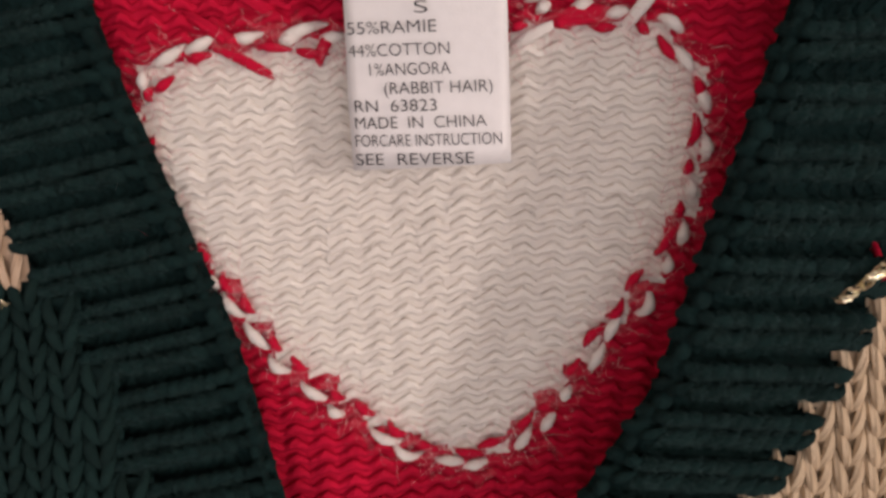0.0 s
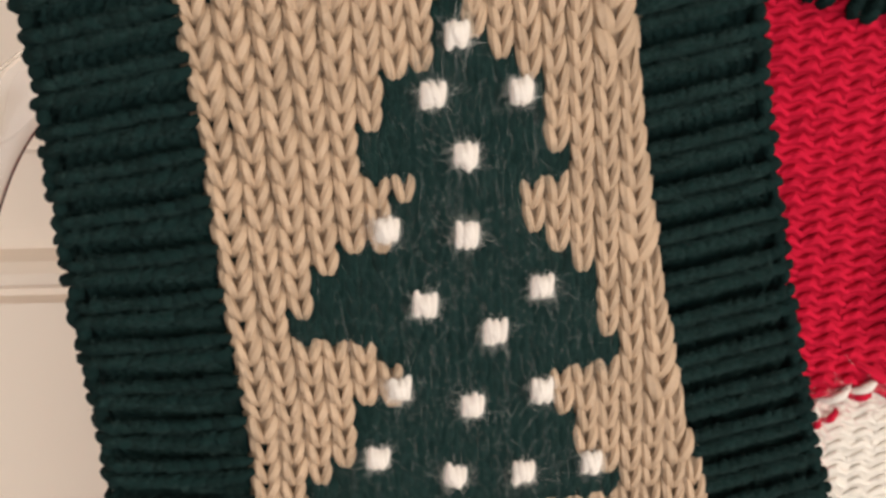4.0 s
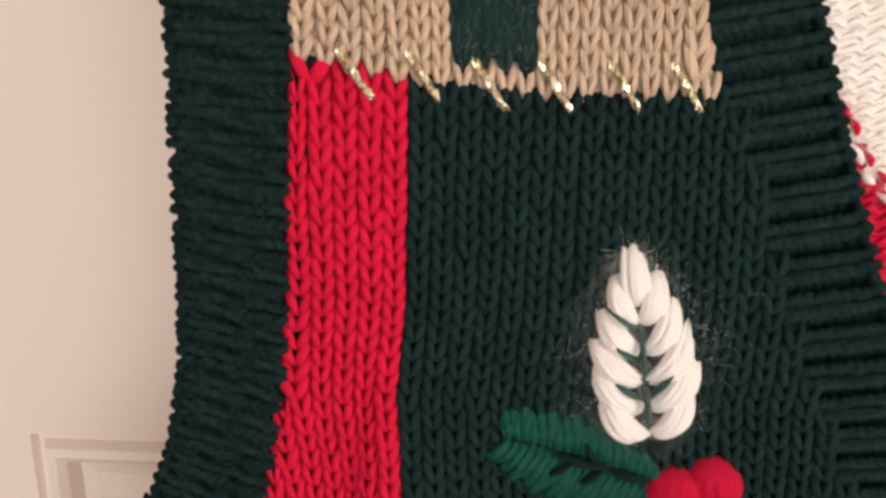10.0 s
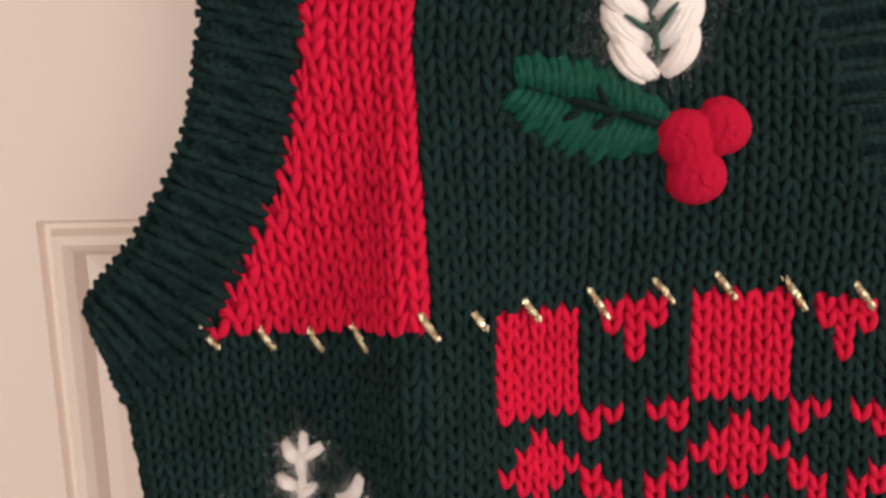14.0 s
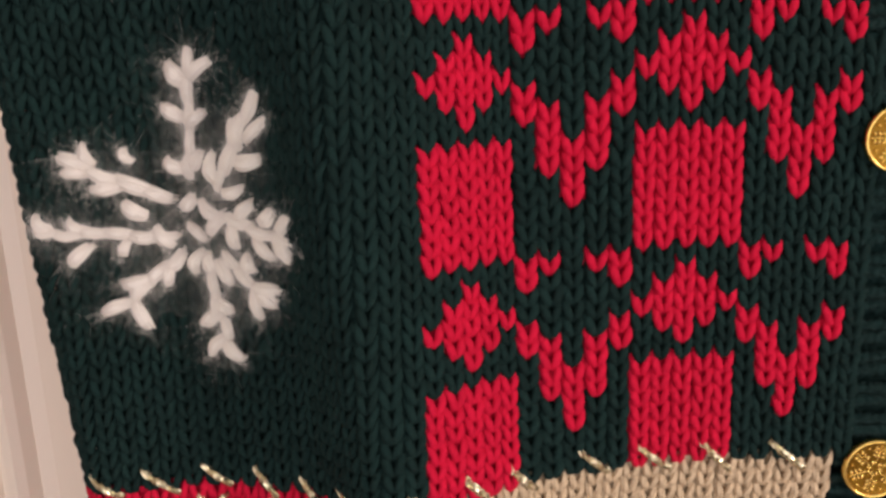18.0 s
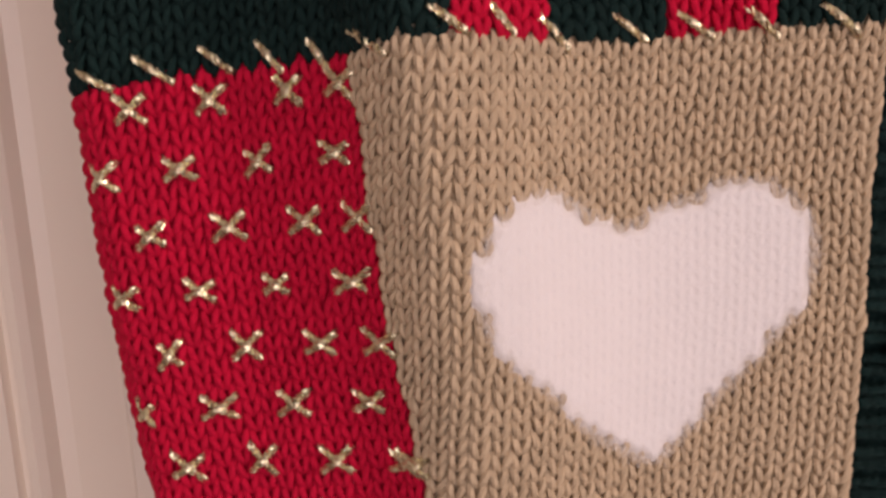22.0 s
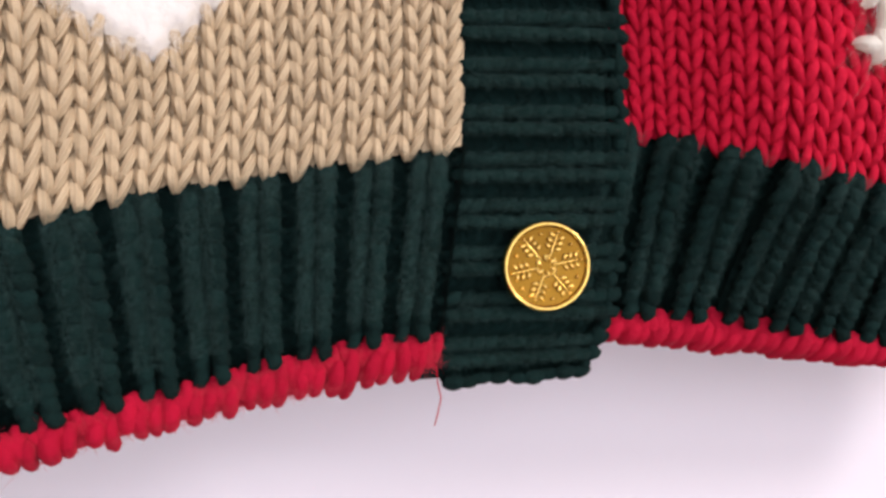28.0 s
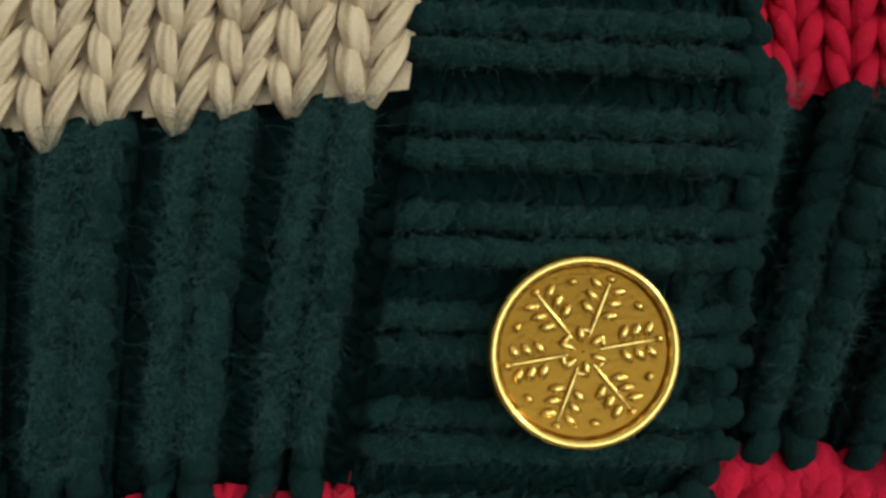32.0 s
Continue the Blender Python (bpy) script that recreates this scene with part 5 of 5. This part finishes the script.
for s0, s1, sg in ((0.0, 0.35, 0), (0.33, 0.72, 0), (0.35, 0.52, 1), (0.40, 0.58, -1), (0.55, 0.72, 1)):
    petal(gb + ga * s0, gb + ga * s1 + gp * sg * 0.0075, 0.0011, green_leaf, mat=GREEN, name="vein", lift=0.0046)

berries = empty("berry_cluster", (-0.072, 0, 1.402))
berries.parent = vest
berries.matrix_parent_inverse = Matrix.Translation(vest.location).inverted()
for bx0, bz0, br, high in ((-0.0766, 1.4052, 0.0090, 0.0080), (-0.0670, 1.4082, 0.0086, 0.0068), (-0.0737, 1.3948, 0.0089, 0.0074)):
    gx, gy = np.meshgrid(np.linspace(0, 1, 15), np.linspace(0, math.tau, 49))
    wobble = 1 + 0.03 * np.sin(3 * gy + bx0 * 900)
    x, z = bx0 + br * gx * np.cos(gy) * wobble, bz0 + br * gx * np.sin(gy) * wobble
    y = front_y(x, z) - high * np.sqrt(np.clip(1 - gx * gx, 0, 1)) - 0.00022 * np.sin((x + 0.25 * (z - bz0)) * 5200) * (1 - gx ** 6) - 0.00035 * np.sin(x * 1900 + 2 * np.sin(z * 1300)) * np.cos(z * 1700) * (1 - gx ** 4) + RNG.normal(0, 0.00012, gx.shape)
    i, j = np.meshgrid(np.arange(48), np.arange(14), indexing="ij")
    a = (i * 15 + j).ravel()
    v, q = np.stack([x, y, z], -1).reshape(-1, 3), np.stack([a, a + 1, a + 16, a + 15], -1)
    uv = np.zeros((len(v), 2))
    ob = part("berry", mesh_of("berry", v, q, RED_HEM, uv), vest, "padded red satin-stitch berry")
    ob.parent = berries
    ob.matrix_parent_inverse = berries.matrix_basis.inverted()

# ---- brass buttons with a raised snowflake ----
def lathe(prof, seg=48):
    v, q = [], []
    for r, h in prof:
        for k in range(seg):
            a = k * math.tau / seg
            v.append((r * math.cos(a), -h, r * math.sin(a)))
    for i in range(len(prof) - 1):
        for k in range(seg):
            q.append((i * seg + k, i * seg + (k + 1) % seg, (i + 1) * seg + (k + 1) % seg, (i + 1) * seg + k))
    return np.array(v), np.array(q)[:, ::-1]


R = 0.0093
v, q = lathe([(0.0001, 0.0010), (0.55 * R, 0.0011), (0.86 * R, 0.0014)])
face_me = mesh_of("face", v, q, BRASS_FACE)
v, q = lathe([(0.855 * R, 0.0013), (0.885 * R, 0.0021), (0.92 * R, 0.0025), (0.96 * R, 0.0024), (0.99 * R, 0.0018), (R, 0.0010), (0.985 * R, 0.0002), (0.9 * R, -0.0006), (0.4 * R, -0.0010), (0.0001, -0.0010)])
rim_me = mesh_of("rim", v, q, BRASS)
bits = []


def bead(x0, z0, x1, z1, r, h):
    s = np.linspace(0, 1, 5)
    pts = np.stack([x0 + s * (x1 - x0), np.full(5, -h), z0 + s * (z1 - z0)], 1)
    bits.append(tube_path(pts, r * np.array([0.35, 0.9, 1, 0.9, 0.35]), 6))


for k in range(6):
    a = math.radians(8 + 60 * k)
    d, n = np.array([math.cos(a), math.sin(a)]), np.array([-math.sin(a), math.cos(a)])
    bead(*(d * 0.16 * R), *(d * 0.78 * R), 0.00024, 0.0014)
    for s in (0.40, 0.53, 0.66):
        for sg in (1, -1):
            p0 = d * s * R + n * sg * 0.05 * R
            bead(*p0, *(p0 + d * 0.07 * R + n * sg * 0.14 * R), 0.00044, 0.0016)
    tip = d * 0.78 * R
    bead(*(tip - d * 0.00025), *(tip + d * 0.00035), 0.00048, 0.0016)
    m = np.array([math.cos(a + math.pi / 6), math.sin(a + math.pi / 6)])
    bead(*(m * 0.69 * R), *(m * 0.76 * R), 0.00056, 0.0016)
    bead(*(m * 0.10 * R), *(m * 0.26 * R), 0.00038, 0.0015)
    bead(*(d * 0.22 * R), *(m * 0.24 * R), 0.00028, 0.0014)
v, q, _ = join(bits)
emblem_me = mesh_of("emblem", v, q, BRASS)
for n, (x, z, turn) in enumerate(((-0.0053, 1.0338, 0), (-0.0024, 1.1085, 25), (-0.0030, 1.1945, 50), (-0.0050, 1.2905, 10), (-0.0042, 1.3737, 40))):
    y = float(front_y(np.array([x]), np.array([z]))[0]) - 0.0012
    button = new("button", rim_me)
    button.parent = vest
    button.matrix_parent_inverse = Matrix.Translation(vest.location).inverted()
    button.matrix_basis = pose(x, y, z, 0, turn, 0)
    tagged(button, "round brass button with a raised snowflake")
    for me in (face_me, emblem_me):
        ob = new(me.name, me)
        ob.parent = button

# a loose red thread at the hem
p = np.array([(-0.0285, 0.004, 1.0150), (-0.0287, 0.003, 1.0115), (-0.0283, 0.002, 1.0085), (-0.0291, 0.002, 1.0055), (-0.0300, 0.002, 1.0030)])
v, q, uv = tube_path(p, 0.00013, 5)
part("loose_thread", mesh_of("loose_thread", v, q, RED, uv), vest, "short loose red thread")


# ---- fibre fuzz ----
def hairs(name, roots, mat, length, width, parent, label, lift=0.6, seed=1, bend=0.5, upright=1.0):
    """Fine curved fibres that stand off the cloth."""
    g = np.random.default_rng(seed)
    n = len(roots)
    d = g.normal(0, 1, (n, 3))
    d[:, 1] = -np.abs(d[:, 1]) * lift
    d[:, 2] *= upright
    d /= np.linalg.norm(d, axis=1)[:, None]
    L = length * g.gamma(3.0, 0.33, n)[:, None]
    turn = g.normal(0, bend, (n, 3))
    turn[:, 1] *= 0.4
    w = np.cross(d, (0, 1.0, 0))
    w /= np.linalg.norm(w, axis=1)[:, None] + 1e-9
    rows = []
    for s in (0, 0.35, 0.7, 1.0):
        p = roots + d * L * s + turn * L * s * s * 0.6
        half = width * (1 - 0.6 * s) * 0.5
        rows += [p - w * half, p + w * half]
    v = np.stack(rows, 1).reshape(-1, 3)
    base = (np.arange(n) * 8)[:, None]
    q = np.concatenate([base + np.array([[0, 1, 3, 2]]) + 2 * k for k in range(3)])
    return part(name, mesh_of(name, v, q, mat), parent, label, kind="stuff")


def scatter(x, z, off=0.0012, surface=front_y):
    return np.stack([x, surface(x, z) - off, z], -1)


pts = []
for lx, lz in LIGHTS:
    pts.append(np.array([lx, lz + 1000]) * 0.001 + RNG.uniform(-0.0024, 0.0024, (900, 2)))
pts = np.concatenate(pts)
hairs("tree_fuzz", scatter(pts[:, 0], pts[:, 1], 0.0030), HAIR, 0.0011, 0.00003, vest, "white angora fuzz", seed=3, bend=0.9)
tz = RNG.random(4500) * 0.13 + 1.52
tx = RNG.random(4500) * 0.08 - 0.17
okt = inside(TREE, tx, tz)
fz = RNG.random(34000) * 0.13 + 1.52
fx = RNG.random(34000) * 0.08 - 0.17
okf = inside(TREE, fx, fz)
hairs("tree_wool_fuzz", scatter(fx[okf], fz[okf], 0.0016), HAIR_DARK, 0.0026, 0.00003, vest, "dark green angora fuzz", seed=17, bend=0.08, upright=7.0)
hairs("tree_halo", scatter(tx[okt], tz[okt]), HAIR, 0.0050, 0.000012, vest, "pale fibre haze over the tree", seed=4, bend=0.10, upright=6.0)
pts = np.concatenate([p0 + (p1 - p0) * RNG.random((130, 1)) + RNG.normal(0, 0.0014, (130, 2)) for p0, p1 in HAIR_SPOTS])
hairs("snowflake_fuzz", scatter(pts[:, 0], pts[:, 1], 0.0030), HAIR, 0.0050, 0.000016, vest, "white angora fuzz", seed=5, bend=0.45)
pts = np.concatenate([p0 + (p1 - p0) * RNG.random((170, 1)) + RNG.normal(0, 0.0009, (170, 2)) for p0, p1 in HAIR_SPOTS])
hairs("snowflake_nap", scatter(pts[:, 0], pts[:, 1], 0.0042), HAIR, 0.0011, 0.00004, vest, "short white angora nap", seed=18, bend=0.8)
hairs("snowflake_long_hairs", scatter(pts[::90, 0], pts[::90, 1], 0.004), HAIR, 0.012, 0.000026, vest, "long white angora hairs", seed=16, bend=0.4)
pts = np.concatenate([np.array(p0) + (np.array(p1) - p0) * RNG.random((180, 1)) + RNG.normal(0, 0.0012, (180, 2)) for p0, p1 in FAR_SPOTS])
hairs("snowflake_fuzz", scatter(pts[:, 0], pts[:, 1], 0.0030, right_y), HAIR, 0.0030, 0.000020, vest, "white angora fuzz", seed=20, bend=0.45)
s = RNG.random(2600)
pts = lb + s[:, None] * ax + RNG.normal(0, 0.8, (2600, 1)) * px * 0.0125 * np.sin(np.pi * (0.15 + 0.8 * s))[:, None]
hairs("leaf_fuzz", scatter(pts[:, 0], pts[:, 1], 0.003), HAIR, 0.0048, 0.000015, vest, "white angora fuzz", seed=6, bend=0.3)
hx, hz = RNG.random(16000) * 0.10 - 0.13, RNG.random(16000) * 0.09 + 1.073
okh = inside(HEART, hx, hz)
hairs("heart_fuzz", scatter(hx[okh], hz[okh], 0.0018), HAIR, 0.0014, 0.00006, vest, "white angora fuzz", seed=8)
rim_p = np.array(rounded(HEART)).reshape(-1, 2) * 0.001 + (0, 1.0)
rim_s = np.r_[0, np.cumsum(np.hypot(*np.diff(np.vstack([rim_p, rim_p[:1]]), axis=0).T))]
at = RNG.random(9000) * rim_s[-1]
loop = np.vstack([rim_p, rim_p[:1]])
hx, hz = np.interp(at, rim_s, loop[:, 0]) + RNG.normal(0, 0.0010, 9000), np.interp(at, rim_s, loop[:, 1]) + RNG.normal(0, 0.0010, 9000)
hairs("heart_edge_fuzz", scatter(hx, hz, 0.0020), HAIR, 0.0013, 0.00005, vest, "white angora fuzz along the heart's edge", lift=0.4, seed=15)
hx, hz = RNG.random(34000) * 0.13 - 0.06, RNG.random(34000) * 0.11 + 1.455
okh = inside(BACK_HEART, hx, hz)
hairs("back_heart_fuzz", scatter(hx[okh], hz[okh], 0.001, back_y), HAIR, 0.0016, 0.00006, vest, "cream angora fuzz", seed=9)
hs2 = RNG.random(6000) * length
hx, hz = np.interp(hs2, hs, hp[:, 0]) + RNG.normal(0, 0.0028, 6000), np.interp(hs2, hs, hp[:, 1]) + RNG.normal(0, 0.0028, 6000)
hairs("back_edge_white_fuzz", scatter(hx[::2], hz[::2], 0.0022, back_y), HAIR, 0.0018, 0.00004, vest, "white angora fuzz along the heart's edge", seed=13, bend=0.8)
hairs("back_edge_fuzz", scatter(hx, hz, 0.002, back_y), HAIR_RED, 0.0014, 0.00005, vest, "red and white yarn fuzz", seed=10, bend=1.0)
# short dark fibres on all the green bands, thickest along the cords
def between(inner, outer, count, ribs=0, duty=0.70):
    (p0, s0, _), (p1, s1, _) = polyline(*inner), polyline(*outer)
    s, w = RNG.random(count), 0.02 + 0.84 * RNG.random(count)
    dip = np.zeros(count)
    if ribs:
        cord, across = RNG.integers(0, 2, count), 2 * s - 1
        s = (RNG.integers(0, ribs, count) + duty * (0.25 + 0.5 * cord + 0.24 * across)) / ribs
        dip = 0.0016 * across ** 2 + 0.0008 * (1 - cord)
    mix = lambda k: np.interp(s, s0, p0[:, k]) * (1 - w) + np.interp(s, s1, p1[:, k]) * w
    return mix(0), mix(1), dip


for title, inner, outer, count, off, period, surface in (("armhole_fuzz", ARM_IN, ARM_OUT, 60000, 0.0053, 0.0087, front_y), ("band_fuzz", BAND_IN, BAND_OUT, 100000, 0.0013, 0.0096, front_y), ("hem_fuzz", RIB_TOP, RIB_LOW, 65000, 0.0044, 0.0107, front_y), ("hem_fuzz", RIGHT_TOP, RIGHT_LOW, 50000, -0.0021, 0.0112, lambda x, z: right_y(x, z) - 0.0075)):
    fx, fz, dip = between(inner, outer, count, int(round(0.5 * (polyline(*inner)[2] + polyline(*outer)[2]) / period)))
    hairs(title, scatter(fx, fz, off - dip, surface), HAIR_DARK, 0.0009, 0.000030, vest, "short green wool fibres", seed=11, bend=1.0, lift=0.35)
fx, fz, dip = between(edge_out, edge_in, 70000, int(round(0.5 * (polyline(*edge_out)[2] + polyline(*edge_in)[2]) / 0.0100)))
hairs("neck_fuzz", scatter(fx, fz, -dip, lambda x, z: 0.0014 + 14 * np.clip(z - 1.645, 0, 1) ** 2), HAIR_DARK, 0.0009, 0.000030, vest, "short green wool fibres", seed=19, bend=1.0, lift=0.35)
fx, fz, dip = between(RIB_LOW, HEM_LOW, 12000)
hairs("hem_edge_fuzz", scatter(fx, fz, 0.0022), HAIR_RED, 0.0011, 0.000045, vest, "short red cotton fibres", seed=12)

# ---- the clear hanger ----
hanger = tagged(empty("coat_hanger", (0.01, 0.016, 1.70)), "clear plastic coat hanger inside the vest's shoulders", "coat hanger")


def bar(points, radius, flat, name, mat, sides=12):
    p = np.array(points, float)
    t = np.linspace(0, 1, len(p))
    fine = np.linspace(0, 1, 6 * len(p))
    pts = np.stack([np.interp(fine, t, p[:, k]) for k in range(3)], 1)
    for _ in range(12):
        pts[1:-1] = 0.25 * pts[:-2] + 0.5 * pts[1:-1] + 0.25 * pts[2:]
    v, q, uv = tube_path(pts, radius, sides, flat)
    return part(name, mesh_of(name, v, q, mat, uv), hanger)


bar([(0.01, 0.0150, 1.7060), (-0.03, 0.0180, 1.6950), (-0.057, 0.0230, 1.6755), (-0.072, 0.0250, 1.6672), (-0.110, 0.0250, 1.6560), (-0.160, 0.0190, 1.6470), (-0.190, 0.0150, 1.6440), (-0.200, 0.0150, 1.6425)], 0.0026, 0.8, "arm", CLEAR)
bar([(0.01, 0.0150, 1.7060), (0.05, 0.0150, 1.6950), (0.075, 0.0150, 1.6755), (0.092, 0.0165, 1.6672), (0.130, 0.0190, 1.6560), (0.180, 0.0165, 1.6470), (0.225, 0.0130, 1.6370), (0.246, 0.0110, 1.6100), (0.250, 0.0100, 1.5850)], 0.0034, 0.8, "arm", CLEAR)
bar([(-0.196, 0.0150, 1.6400), (-0.212, 0.0140, 1.6370), (-0.224, 0.0130, 1.6290), (-0.232, 0.0130, 1.6170), (-0.237, 0.0130, 1.6060)], 0.0070, 0.22, "shoulder_end", CLEAR)
bar([(0.01, 0.0150, 1.7040), (0.01, 0.0150, 1.7400), (0.01, 0.0150, 1.7700), (0.01, 0.0300, 1.8000), (0.01, 0.0560, 1.8050), (0.01, 0.0680, 1.7920)], 0.0018, 1.0, "hook", STEEL)
peg = tagged(empty("wall_hook", (0.01, DOOR_Y, 1.79)), "small steel hook screwed into the panelled door", "hook")
bm = bmesh.new()
bmesh.ops.create_cone(bm, cap_ends=True, segments=16, radius1=0.004, radius2=0.003, depth=0.030, matrix=Matrix.Translation((0.01, DOOR_Y - 0.014, 1.7985)) @ Matrix.Rotation(math.pi / 2, 4, "X"))
part("peg", bm_mesh("peg", bm, STEEL, True), peg)
